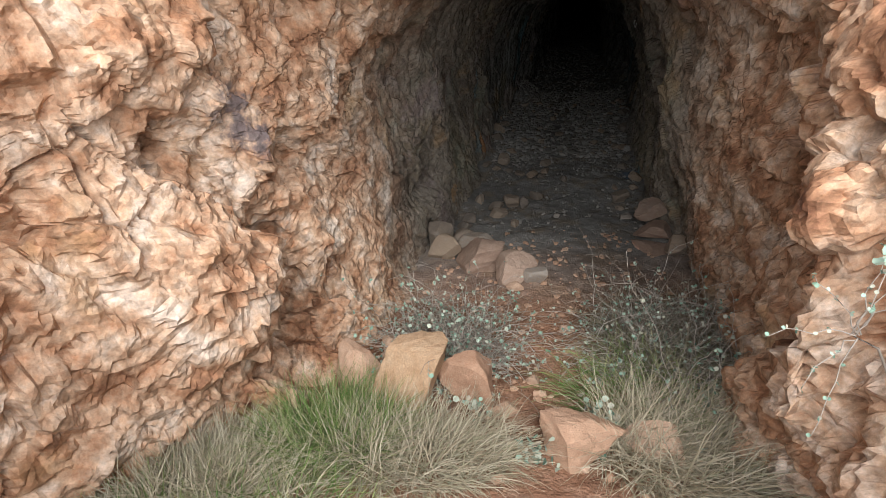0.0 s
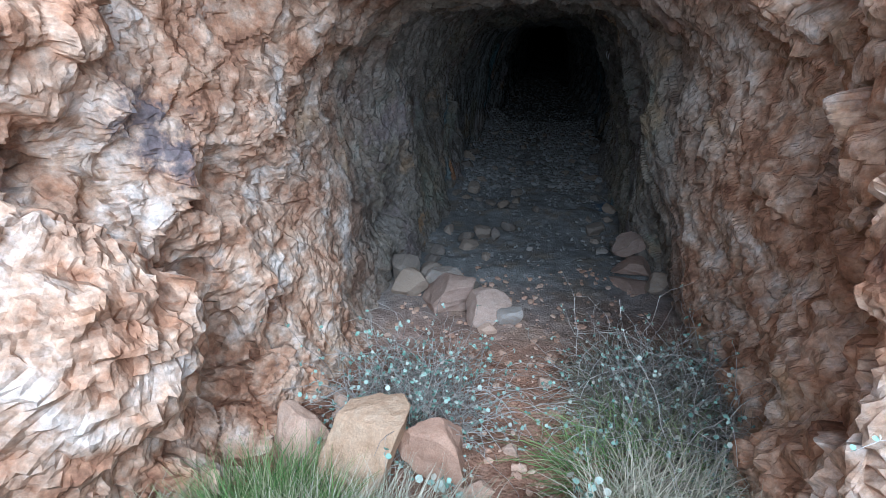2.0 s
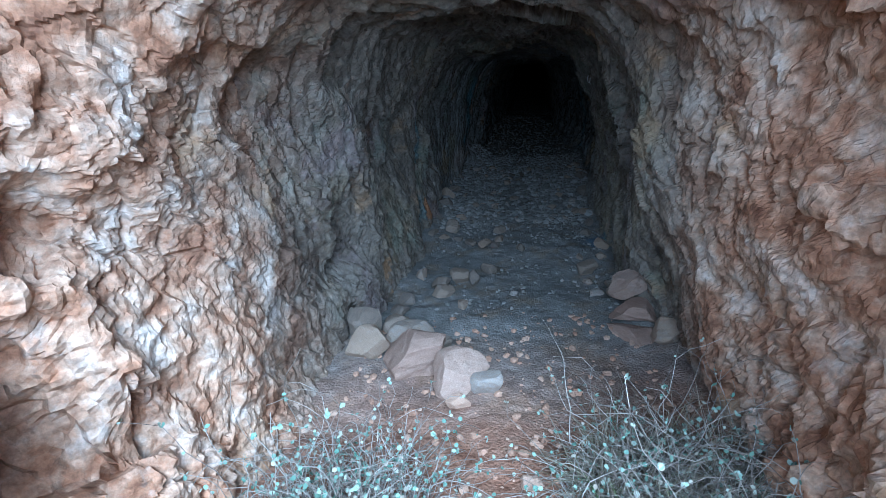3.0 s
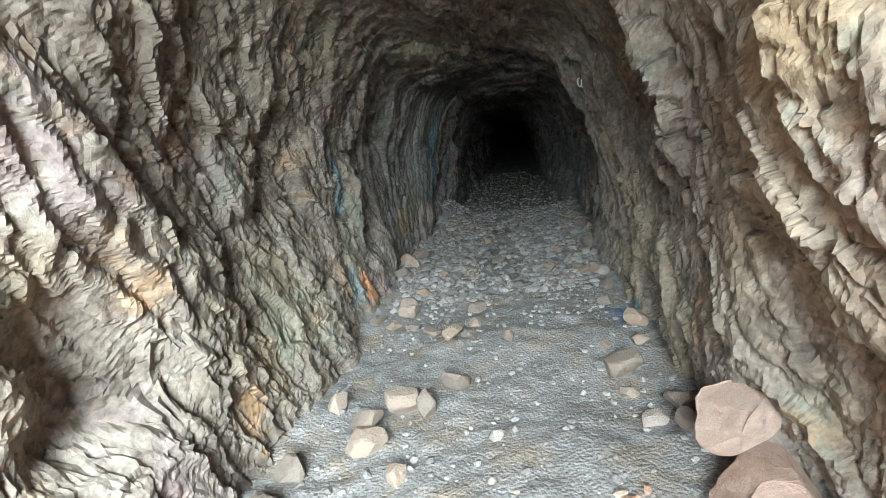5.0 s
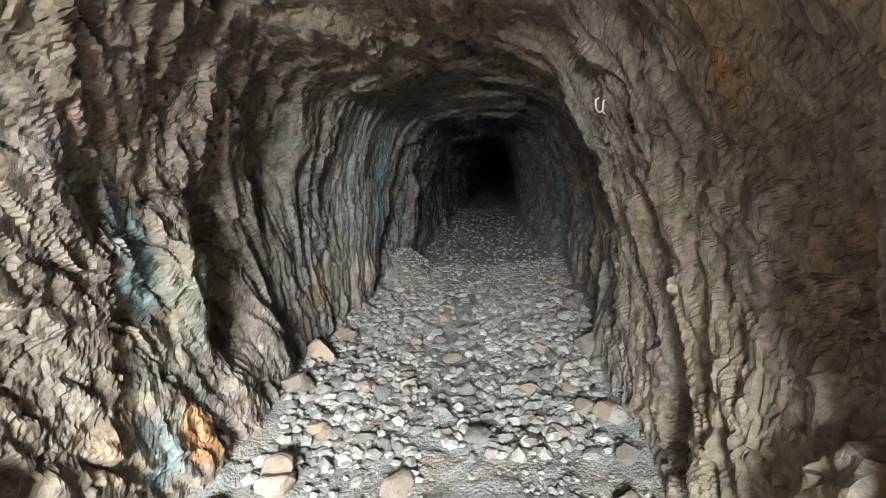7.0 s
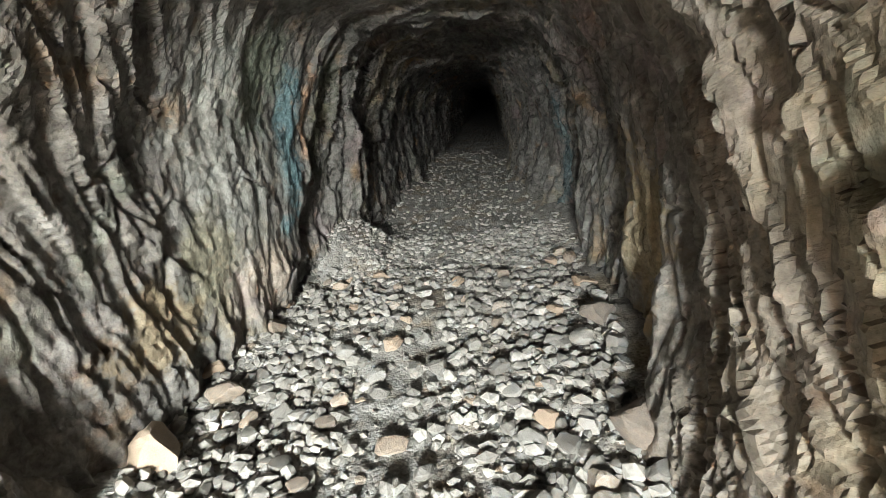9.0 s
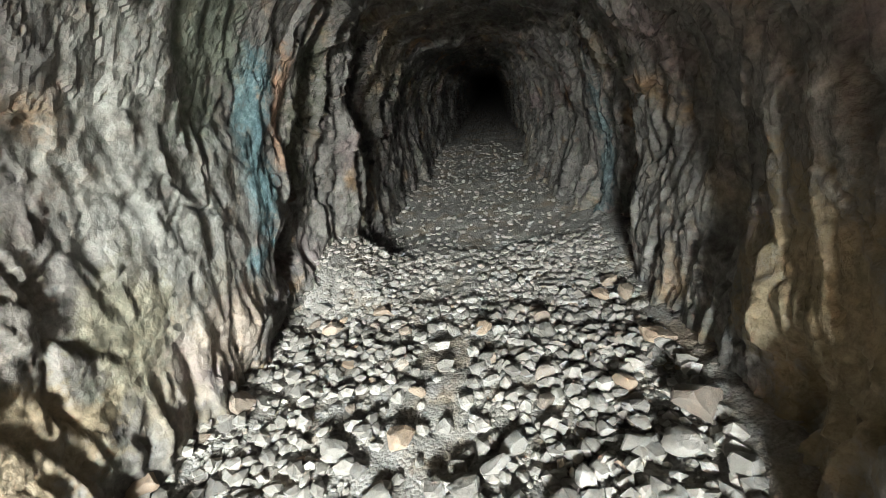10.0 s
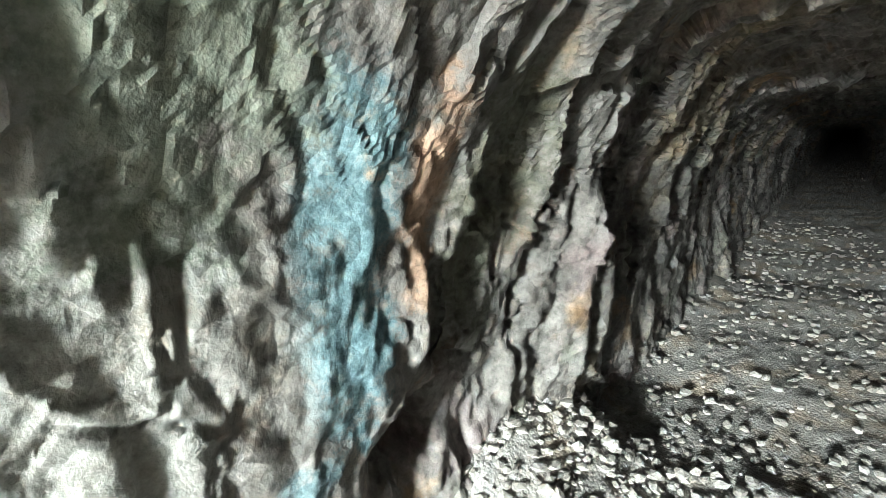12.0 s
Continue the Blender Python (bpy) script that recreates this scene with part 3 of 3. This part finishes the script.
# the 2.7 m rear bank keeps low sky light out of the deep tunnel
LZ = 1.06 + rise * (1 - cut) + 2.7 * smoothstep(-6.0, -9.5, LY) + 0.25 * fractal(LP, 3.0, 200, 4).reshape(LX.shape) * smoothstep(3, 9, np.hypot(LX, LY + 3)) + 6 * fractal(LP, 90, 210, 3).reshape(LX.shape) * smoothstep(30, 200, np.hypot(LX, LY))
slot = (np.abs(LX + 0.45) < 2.45) & (LY > -3.44)
over = slot & (LY > -0.9)
LZ = np.where(over, np.maximum(LZ, 3.9), LZ)
hole = slot & (LY < -0.7)
keep = ~(hole[:-1, :-1] & hole[1:, 1:] & hole[1:, :-1] & hole[:-1, 1:])
land = tagged(grid_mesh("ground", np.stack([LX, LY, LZ], -1), EARTH, keep), "dry stony hillside around the tunnel mouth", "ground", kind="structure")


# ---------------------------------------------------------------- stones
def stone_mesh(name, seed, material, level=2, cuts=9, flat=0.0):
    """An angular broken stone about one unit across, resting on z = 0."""
    rng = random.Random(seed)
    bm = bmesh.new()
    bmesh.ops.create_icosphere(bm, subdivisions=level, radius=0.56)
    for _ in range(cuts):
        n = Vector((rng.gauss(0, 1), rng.gauss(0, 1), rng.gauss(0, 1))).normalized()
        d = rng.uniform(0.22, 0.44)
        for v in bm.verts:
            over = v.co.dot(n) - d
            if over > 0:
                v.co -= n * over * 0.96
    rough = 0.035 if level > 2 else 0.02
    for v in bm.verts:
        k = noise.noise(v.co * 4 + Vector((seed, 0, 0))) + 0.5 * noise.noise(v.co * 11 + Vector((0, seed, 0)))
        v.co += v.co.normalized() * k * rough
    lo = min(v.co.z for v in bm.verts)
    hi = max(v.co.z for v in bm.verts)
    wx = max(v.co.x for v in bm.verts) - min(v.co.x for v in bm.verts)
    wy = max(v.co.y for v in bm.verts) - min(v.co.y for v in bm.verts)
    for v in bm.verts:
        v.co = Vector((v.co.x / wx, v.co.y / wy, (v.co.z - lo) / (hi - lo)))
    me = bpy.data.meshes.new(name)
    bm.to_mesh(me)
    bm.free()
    me.materials.append(material)
    return me


def put_stone(me, name, x, y, z, w, d, h, turn, lean=(0, 0)):
    ob = new(name, me)
    ob.matrix_world = pose(x, y, z, lean[0], lean[1], turn) @ Matrix.Diagonal((w, d, h, 1))
    return ob


RED_BIG = [stone_mesh("rock", 100 + k, STONE_RED, 4, 15) for k in range(6)]
TAN_MID = [stone_mesh("stone", 200 + k, STONE_TAN, 3, 13) for k in range(8)]
GREY_SMALL = [stone_mesh("stone", 300 + k, STONE_GREY, 3, 12) for k in range(12)]
TAN_SMALL = [stone_mesh("stone", 340 + k, STONE_TAN, 2, 12) for k in range(8)]
STONE_PINK = stone_material("pinkish_tan_stone", [(0.34, 0.23, 0.17), (0.47, 0.34, 0.26), (0.56, 0.44, 0.35)], 0.3)


BLOCKY = [stone_mesh("rock", 160 + k, STONE_PINK, 4, 8) for k in range(2)]
rng = random.Random(4)

# orange rocks in the grass of the mouth: x, y, width, height
MOUTH_ROCKS = [
    (-1.22, -0.76, 0.34, 0.34), (-0.60, -0.84, 0.34, 0.36), (-1.10, -0.40, 0.18, 0.18), (-0.13, -1.30, 0.36, 0.24), (0.24, -1.25, 0.24, 0.20), (-0.40, -0.98, 0.15, 0.09),
    (-0.68, 1.42, 0.34, 0.20), (-0.43, 1.40, 0.19, 0.15), (-0.55, 1.08, 0.46, 0.31), (-0.30, 0.80, 0.36, 0.27), (-0.10, 0.72, 0.20, 0.16), (-0.28, 0.55, 0.14, 0.11),
    (0.02, -0.16, 0.13, 0.08), (-0.23, -0.71, 0.08, 0.09), (-0.20, 0.23, 0.09, 0.06), (0.02, -0.42, 0.17, 0.06),
]
for k, (x, y, w, h) in enumerate(MOUTH_ROCKS):
    ob = put_stone(RED_BIG[k % 6], "rock", x, y, ground_at(x, y) - 0.04 - 0.08 * h, w, w * rng.uniform(0.75, 1.0), h * 1.12, rng.uniform(-30, 30), (rng.uniform(-6, 6), rng.uniform(-6, 6)))
    if k in (8, 9):
        ob.data = BLOCKY[k - 8]
    if k in (6, 7, 10):
        ob.data = TAN_MID[k % 8]
    size = "large" if w > 0.3 else "small"
    tagged(ob, f"{size} angular orange rock lying on the earth at the mouth", "rock", "rocks at the mouth")
# the tall split rock between them, with its flat pale face
STONE_PALE = stone_material("pale_orange_stone", [(0.40, 0.24, 0.13), (0.50, 0.34, 0.21), (0.58, 0.44, 0.30)], 0.2)
slab = put_stone(stone_mesh("split_rock", 131, STONE_PALE, 4, 12), "rock", -0.90, -0.93, ground_at(-0.9, -0.93) - 0.06, 0.44, 0.36, 0.50, 20, (-10, 5))
tagged(slab, "tall split rock with a flat pale yellow face", "rock", "rocks at the mouth")

# the dry stack of blocks by the wall: x, y, foot, width, depth, height, turn
for x, y, low, w, d, h, turn, seed, words in (
        (1.06, 1.50, -0.03, 0.36, 0.40, 0.19, 8, 170, "wide flat tan slab under the stack by the wall"),
        (1.09, 1.64, 0.14, 0.38, 0.34, 0.13, -6, 175, "flat brown slab in the middle of the stack by the wall"),
        (1.12, 1.80, 0.255, 0.36, 0.28, 0.20, 14, 176, "blocky orange rock on top of the stack by the wall")):
    ob = put_stone(stone_mesh("rock", seed, STONE_PINK, 4, 16), "rock", x, y, low, w, d, h, turn)
    tagged(ob, words, "rock", "stacked rocks")

# fallen blocks along the foot of the walls: x, y, width, height
for k, (x, y, w, h) in enumerate([(-0.92, 1.20, 0.34, 0.26), (-0.82, 1.62, 0.24, 0.18), (-0.98, 1.48, 0.30, 0.30), (-0.78, 1.95, 0.18, 0.13), (-0.74, 2.22, 0.16, 0.12), (1.22, 1.30, 0.26, 0.20), (1.30, 2.00, 0.26, 0.18),
                                  (-0.42, 5.30, 0.24, 0.17), (-0.40, 5.95, 0.28, 0.20), (-0.30, 6.45, 0.20, 0.15), (1.75, 5.60, 0.26, 0.18), (1.92, 6.60, 0.24, 0.17), (2.05, 7.20, 0.20, 0.14), (-0.20, 7.15, 0.18, 0.14)]):
    ob = put_stone(TAN_MID[(k * 3) % 8], "rock", x, y, ground_at(x, y) - 0.03, w, w * 0.85, h, rng.uniform(0, 360), (rng.uniform(-12, 12), rng.uniform(-12, 12)))
    tagged(ob, "tan block fallen from the wall onto the floor", "rock", "fallen blocks")

# stones scattered over the first stretch of floor: x, y, width, height
STONES_A = [
    (-0.64, 2.80, 0.16, 0.12), (-0.43, 2.59, 0.20, 0.15), (-0.27, 2.70, 0.20, 0.17), (-0.13, 2.66, 0.12, 0.17), (0.06, 2.92, 0.17, 0.14), (-0.43, 2.38, 0.22, 0.11),
    (-0.24, 2.10, 0.12, 0.09), (0.23, 2.32, 0.08, 0.05), (0.45, 3.46, 0.11, 0.09), (0.04, 3.72, 0.18, 0.11), (-0.09, 3.88, 0.16, 0.09), (0.19, 3.63, 0.12, 0.09),
    (-0.26, 4.01, 0.13, 0.08), (-0.43, 4.10, 0.15, 0.08), (-0.58, 4.15, 0.14, 0.08), (-0.35, 4.45, 0.17, 0.15), (0.26, 3.97, 0.16, 0.08),
]
STONES_B = [
    (1.39, 3.49, 0.17, 0.14), (1.08, 2.92, 0.20, 0.16), (1.31, 3.19, 0.13, 0.10), (1.06, 3.21, 0.08, 0.07), (1.02, 2.66, 0.11, 0.07), (1.01, 2.33, 0.16, 0.06),
    (1.43, 2.85, 0.18, 0.09), (1.36, 4.08, 0.15, 0.10), (1.20, 2.41, 0.18, 0.12), (1.09, 2.19, 0.10, 0.11), (1.30, 2.18, 0.24, 0.14), (-0.32, 4.38, 0.20, 0.14),
    (1.47, 4.39, 0.14, 0.11), (1.50, 4.73, 0.19, 0.12), (1.40, 4.86, 0.17, 0.10), (1.50, 5.44, 0.14, 0.10), (1.20, 4.64, 0.14, 0.08), (1.02, 4.53, 0.12, 0.07),
    (1.10, 4.76, 0.13, 0.08), (0.31, 5.40, 0.14, 0.09), (-0.20, 4.86, 0.17, 0.10), (0.78, 4.44, 0.08, 0.06), (0.28, 4.32, 0.19, 0.08),
]
for k, (x, y, w, h) in enumerate(STONES_A + STONES_B):
    ob = put_stone(TAN_MID[k % 8], "stone", x, y, ground_at(x, y) - 0.018, w, w * rng.uniform(0.7, 1.0), h, rng.uniform(0, 360), (rng.uniform(-10, 10), rng.uniform(-10, 10)))
    tagged(ob, ("hand-sized" if w < 0.15 else "head-sized") + " tan broken stone lying on the dusty floor", "stone", "stones on the tunnel floor")


# rubble of the deeper floor: the nearest are things, the rest one heap
def rubble_place():
    y = rng.uniform(3.6, 9.2)
    a, b = float(plan(XLB, y)), float(plan(XRB, y))
    f = rng.random()
    clear = math.exp(-((f - 0.47) / 0.15) ** 2)           # the trodden line
    dense = float(smoothstep(3.6, 5.6, np.array([y]))[0])
    if rng.random() < clear * 0.93 or rng.random() > 0.2 + 0.8 * dense:
        return None
    return a + 0.05 + f * (b - a - 0.1), y


count = 0
taken = []
while count < 300:
    p = rubble_place()
    if not p or p[1] < 4.6 or p[1] > 8.2:
        continue
    w = 0.055 + 0.105 * rng.random() ** 2.0
    if any((p[0] - q[0]) ** 2 + (p[1] - q[1]) ** 2 < (0.45 * (w + q[2])) ** 2 for q in taken):
        continue
    taken.append((p[0], p[1], w))
    me = GREY_SMALL[count % 12] if rng.random() < 0.75 else TAN_SMALL[count % 8]
    ob = put_stone(me, "stone", p[0], p[1], ground_at(*p) - 0.01, w, w * rng.uniform(0.65, 1), w * rng.uniform(0.45, 0.75), rng.uniform(0, 360), (rng.uniform(-18, 18), rng.uniform(-18, 18)))
    tagged(ob, "small pale grey broken stone among the floor rubble", "stone", "floor rubble stones")
    count += 1


def heap(name, places, meshes, material):
    """Many small stones joined in one mesh."""
    V, Fc, base = [], [], 0
    shapes = []
    for me in meshes:
        co = np.empty(len(me.vertices) * 3)
        me.vertices.foreach_get("co", co)
        shapes.append((co.reshape(-1, 3), [tuple(p.vertices) for p in me.polygons]))
    for k, (x, y, z, w, h, turn) in enumerate(places):
        co, faces = shapes[k % len(shapes)]
        c, s = math.cos(turn), math.sin(turn)
        R = np.array(((c, -s, 0), (s, c, 0), (0, 0, 1)))
        V.append((co * (w, w * 0.8, h)) @ R.T + (x, y, z))
        Fc += [tuple(i + base for i in f) for f in faces]
        base += len(co)
    return mesh_object(name, np.concatenate(V).tolist(), Fc, material, False)


CHIP = [stone_mesh("chip", 400 + k, STONE_GREY, 1, 6) for k in range(10)]
small = []
while len(small) < 9500:
    p = rubble_place() if rng.random() < 0.9 else (rng.uniform(-0.9, 1.5), rng.uniform(1.9, 5.5))
    if len(small) % 4 == 0:
        p = (rng.uniform(0.0, 2.9), 7.8 + 10 * rng.random() ** 1.6)
    if not p:
        continue
    x, y = p
    if not plan(XLB, y) < x < plan(XRB, y):
        continue
    w = 0.010 + 0.04 * rng.random() ** 3 if y < 4.4 else 0.018 + (0.085 if y < 7.8 else 0.06) * rng.random() ** 2.0
    small.append((x, y, 0, w, w * rng.uniform(0.4, 0.8), rng.uniform(0, 6.28)))
zs = ground(np.array([p[0] for p in small]), np.array([p[1] for p in small]))
small = [(p[0], p[1], z - 0.004, *p[3:]) for p, z in zip(small, zs)]
tagged(heap("rubble", small, CHIP, STONE_GREY), "loose grey rock chips strewn over the tunnel floor", "rubble", kind="stuff")
outer = []
for _ in range(900):
    x, y = rng.uniform(-1.3, 1.0), rng.uniform(-1.6, 1.9)
    if plan(XLB, y) < x < plan(XRB, y):
        w = 0.012 + 0.05 * rng.random() ** 3
        outer.append((x, y, ground_at(x, y) - 0.004, w, w * 0.6, rng.uniform(0, 6.28)))
CHIP_RED = [stone_mesh("chip", 420 + k, STONE_RED, 1, 6) for k in range(8)]
tagged(heap("gravel", outer, CHIP_RED, STONE_RED), "small orange rock chips on the earth at the mouth", "gravel", kind="stuff")


# ---------------------------------------------------------------- plants
def strand(V, Fc, pts, r0, r1, sides=3):
    """A thin tapered stalk along pts."""
    base = len(V)
    n = len(pts)
    for k, p in enumerate(pts):
        t = (pts[min(k + 1, n - 1)] - pts[max(k - 1, 0)]).normalized()
        a = t.orthogonal().normalized()
        b = t.cross(a)
        r = r0 + (r1 - r0) * k / (n - 1)
        for s in range(sides):
            ang = 6.2832 * s / sides
            V.append(p + a * (r * math.cos(ang)) + b * (r * math.sin(ang)))
    for k in range(n - 1):
        for s in range(sides):
            i, j = base + k * sides + s, base + k * sides + (s + 1) % sides
            Fc.append((i, j, j + sides, i + sides))


def leaf(V, Fc, p, direction, size):
    """A small rounded leaf with a fold down its middle."""
    d = direction.normalized()
    a = d.orthogonal().normalized()
    a.rotate(Matrix.Rotation(rng.uniform(0, 6.28), 3, d))
    n = d.cross(a)
    base = len(V)
    for u, w, lift in ((0, 0, 0), (0.3, 0.42, 0.10), (0.75, 0.40, 0.10), (1.0, 0, 0), (0.75, -0.40, 0.10), (0.3, -0.42, 0.10), (0.5, 0, -0.04)):
        V.append(p + d * (u * size) + a * (w * size) + n * (lift * size))
    for k in range(6):
        Fc.append((base + k, base + (k + 1) % 6, base + 6))


def bend(p, d, length, steps, droop, wild):
    pts = [p.copy()]
    d = d.normalized()
    for _ in range(steps):
        d = (d + Vector((rng.gauss(0, wild), rng.gauss(0, wild), rng.gauss(0, wild) - droop))).normalized()
        pts.append(pts[-1] + d * (length / steps))
    return pts


def bush(name, x, y, rx, ry, height, stems, leaves, label, stem_mat, leaf_size):
    z = ground_at(x, y)
    root = new(name)
    root.location = (x, y, z)
    V, Fc, LV, LF = [], [], [], []
    for _ in range(stems):
        ang, f = rng.uniform(0, 6.28), math.sqrt(rng.random())
        p = Vector((math.cos(ang) * rx * f * 0.75, math.sin(ang) * ry * f * 0.75, 0))
        p.z = ground_at(x + p.x, y + p.y) - z - 0.01
        d = Vector((math.cos(ang) * 0.7 * f + rng.gauss(0, 0.5), math.sin(ang) * 0.7 * f + rng.gauss(0, 0.5), 1.0))
        pts = bend(p, d, height * rng.uniform(0.7, 1.7), 12, 0.10 + 0.14 * rng.random(), 0.27)
        if any(abs(x + q.x + 0.03) < 0.17 and q.z > 0.22 for q in pts):      # the trodden line between the bushes stays free
            continue
        strand(V, Fc, pts, rng.uniform(0.0018, 0.0036), 0.0012)
        if rng.random() < 0.45:
            q = pts[rng.randrange(3, 11)]
            tw = bend(q, Vector((rng.gauss(0, 1), rng.gauss(0, 1), 0.4)), height * 0.35, 5, 0.05, 0.25)
            strand(V, Fc, tw, 0.0015, 0.0006)
            pts = pts + tw
        for _ in range(leaves):
            if rng.random() < 0.6:
                q = pts[rng.randrange(4, len(pts))]
                for _ in range(rng.choice((1, 2, 3))):
                    leaf(LV, LF, q, Vector((rng.gauss(0, 1), rng.gauss(0, 1), rng.gauss(0.3, 0.8))), leaf_size * rng.uniform(0.5, 1.25))
    mesh_object("stalk_tangle", V, Fc, stem_mat, True, root)
    mesh_object("foliage", LV, LF, LEAF, True, root)
    return tagged(root, label, "bush")


bush("dry_bush", -0.72, -0.40, 0.42, 0.38, 0.48, 700, 4, "tangled dry grey bush with small sage-green leaves", STEM, 0.021)
bush("dry_bush", 0.55, -0.40, 0.56, 0.50, 0.56, 760, 4, "wide tangled bush of dry stalks with pale green leaves", STEM, 0.020)


def grass(name, x, y, rx, ry, count, length, mat, label, lean=(0, 0), droop=0.12):
    V, Fc = [], []
    for _ in range(count):
        ang, f = rng.uniform(0, 6.28), math.sqrt(rng.random())
        px, py = x + math.cos(ang) * rx * f, y + math.sin(ang) * ry * f
        p = Vector((px, py, ground_at(px, py) - 0.01))
        d = Vector((math.cos(ang) * f * 0.5 + rng.gauss(lean[0], 0.4), math.sin(ang) * f * 0.5 + rng.gauss(lean[1], 0.4), 1.0))
        pts = bend(p, d, length * rng.uniform(0.45, 1.2), 5, droop * rng.uniform(0.5, 1.8), 0.10)
        side = d.cross(Vector((rng.gauss(0, 1), rng.gauss(0, 1), 0.1))).normalized()
        base = len(V)
        for k, q in enumerate(pts):
            w = 0.0027 * (1 - 0.85 * k / 5)
            V += [q - side * w, q + side * w]
        Fc += [(base + 2 * k, base + 2 * k + 1, base + 2 * k + 3, base + 2 * k + 2) for k in range(5)]
    return tagged(mesh_object(name, V, Fc, mat, True), label, "grass", kind="stuff")


grass("grass", -1.22, -1.25, 0.27, 0.26, 3000, 0.30, GRASS_GREEN, "fresh green grass tuft at the foot of the rock wall")
grass("grass", -1.80, -1.55, 0.40, 0.30, 3200, 0.24, GRASS_DRY, "pale dry grass tuft along the rock wall")
grass("grass", -1.45, -1.80, 0.55, 0.28, 900, 0.20, GRASS_GREEN, "thin green grass in the approach")
grass("grass", -1.60, -1.70, 0.45, 0.30, 2600, 0.24, GRASS_DRY, "bleached straw-coloured grass before the rock wall", (0.1, -0.2), 0.22)
grass("grass", -0.78, -1.35, 0.40, 0.26, 3200, 0.28, GRASS_DRY, "bleached dry grass in front of the rocks", (0.3, -0.1), 0.2)
grass("grass", 0.38, -1.28, 0.38, 0.34, 3600, 0.36, GRASS_DRY, "mound of combed dry grass by the wall", (0.35, -0.2), 0.25)
grass("grass", 0.30, -0.85, 0.35, 0.30, 900, 0.34, GRASS_GREEN, "dull green grass under the dry bush", (-0.2, -0.3), 0.2)
grass("grass", 0.66, -0.35, 0.46, 0.45, 4600, 0.44, GRASS_OLD, "long dry grass heaped over the bush", (0.25, -0.25), 0.36)


def herb(x, y, count, label):
    z = ground_at(x, y)
    root = new("herb")
    root.location = (x, y, z)
    V, Fc, LV, LF = [], [], [], []
    for _ in range(count):
        pts = bend(Vector((rng.gauss(0, 0.02), rng.gauss(0, 0.02), 0)), Vector((rng.gauss(0, 0.6), rng.gauss(0, 0.6), 1)), rng.uniform(0.06, 0.16), 4, 0.05, 0.1)
        strand(V, Fc, pts, 0.0016, 0.001)
        for q in pts[2:]:
            leaf(LV, LF, q, Vector((rng.gauss(0, 1), rng.gauss(0, 1), 0.5)), rng.uniform(0.022, 0.042))
    mesh_object("stalk_tangle", V, Fc, STEM, True, root)
    mesh_object("foliage", LV, LF, LEAF, True, root)
    tagged(root, label, "plant", "herbs among the rocks")


for x, y in ((-0.27, -1.38), (-0.02, -1.13), (0.05, -1.22), (-0.52, -1.02), (0.62, -0.95), (-1.02, -0.62), (-0.86, -0.66), (0.85, -0.75)):
    herb(x, y, 12, "small herb with round grey-green leaves beside a rock")

# the bare twig with a few round leaves that leans out from the wall
twig = new("twig")
near = right_sheet.reshape(-1, 3)
foot = near[np.argmin((near[:, 1] + 1.70) ** 2 + (near[:, 2] - 1.45) ** 2)]
twig.location = (float(foot[0]) + 0.01, -1.70, 1.45)
V, Fc, LV, LF = [], [], [], []
hub = Vector((-0.13, 0, 0.14))
main = [Vector((0, 0, 0)), Vector((-0.06, 0, 0.10)), hub]
strand(V, Fc, main, 0.004, 0.003, 5)
mesh_object("stem", V, Fc, STEM, True, twig)
for end in ((-0.42, -0.05, 0.40), (-0.46, -0.02, 0.17), (-0.23, -0.03, 0.42), (-0.16, 0.0, 0.44), (-0.10, -0.04, 0.36), (-0.05, 0.02, 0.46), (-0.38, -0.10, 0.05), (-0.30, -0.12, -0.12)):
    e = Vector((end[0] * 0.75, end[1], end[2] * 0.9))
    pts = [hub.lerp(e, k / 6) + Vector((rng.gauss(0, 0.006), rng.gauss(0, 0.006), rng.gauss(0, 0.006) + 0.02 * math.sin(k / 6 * 3.14))) for k in range(7)]
    V, Fc = [], []
    strand(V, Fc, pts, 0.0020, 0.0009, 4)
    mesh_object("branch", V, Fc, STEM, True, twig)
    for q in pts[2:]:
        for _ in range(2):
            leaf(LV, LF, q, Vector((rng.gauss(0, 1), rng.gauss(0, 1), rng.gauss(0, 1))), 0.012)
    if e.z > 0.35 and e.x > -0.3:
        for _ in range(7):
            leaf(LV, LF, pts[-1], Vector((rng.gauss(0, 1), rng.gauss(0, 1), 0.4)), rng.uniform(0.02, 0.034))
mesh_object("foliage", LV, LF, LEAF, True, twig)
tagged(twig, "bare knotted twig with a few round green leaves", "twig")

# bent white wire hook on the wall
spot = near[np.argmin((near[:, 1] - 4.73) ** 2 + (near[:, 2] - 1.79) ** 2 + np.where(near[:, 2] > 2.1, 9, 0))]
V, Fc = [], []
pts = [Vector((0.03, 0.055, 0.075)), Vector((-0.012, 0.05, 0.05)), Vector((-0.02, 0.03, 0.015)), Vector((-0.02, 0.0, -0.012)), Vector((-0.02, -0.03, -0.02)), Vector((-0.014, -0.055, -0.015)), Vector((-0.012, -0.06, 0.03)), Vector((0.03, -0.05, 0.06))]
smooth_pts = [pts[k].lerp(pts[k + 1], f / 4) for k in range(7) for f in range(4)] + [pts[-1]]
strand(V, Fc, smooth_pts, 0.006, 0.005, 6)
strand(V, Fc, [Vector((-0.016, -0.052, -0.016)), Vector((-0.012, -0.085, -0.035))], 0.005, 0.003, 6)
hook = mesh_object("wire_hook", V, Fc, CHALK, True)
hook.location = (float(spot[0]), 4.73, 1.79)
tagged(hook, "bent white wire hook fixed in the rock wall", "hook")
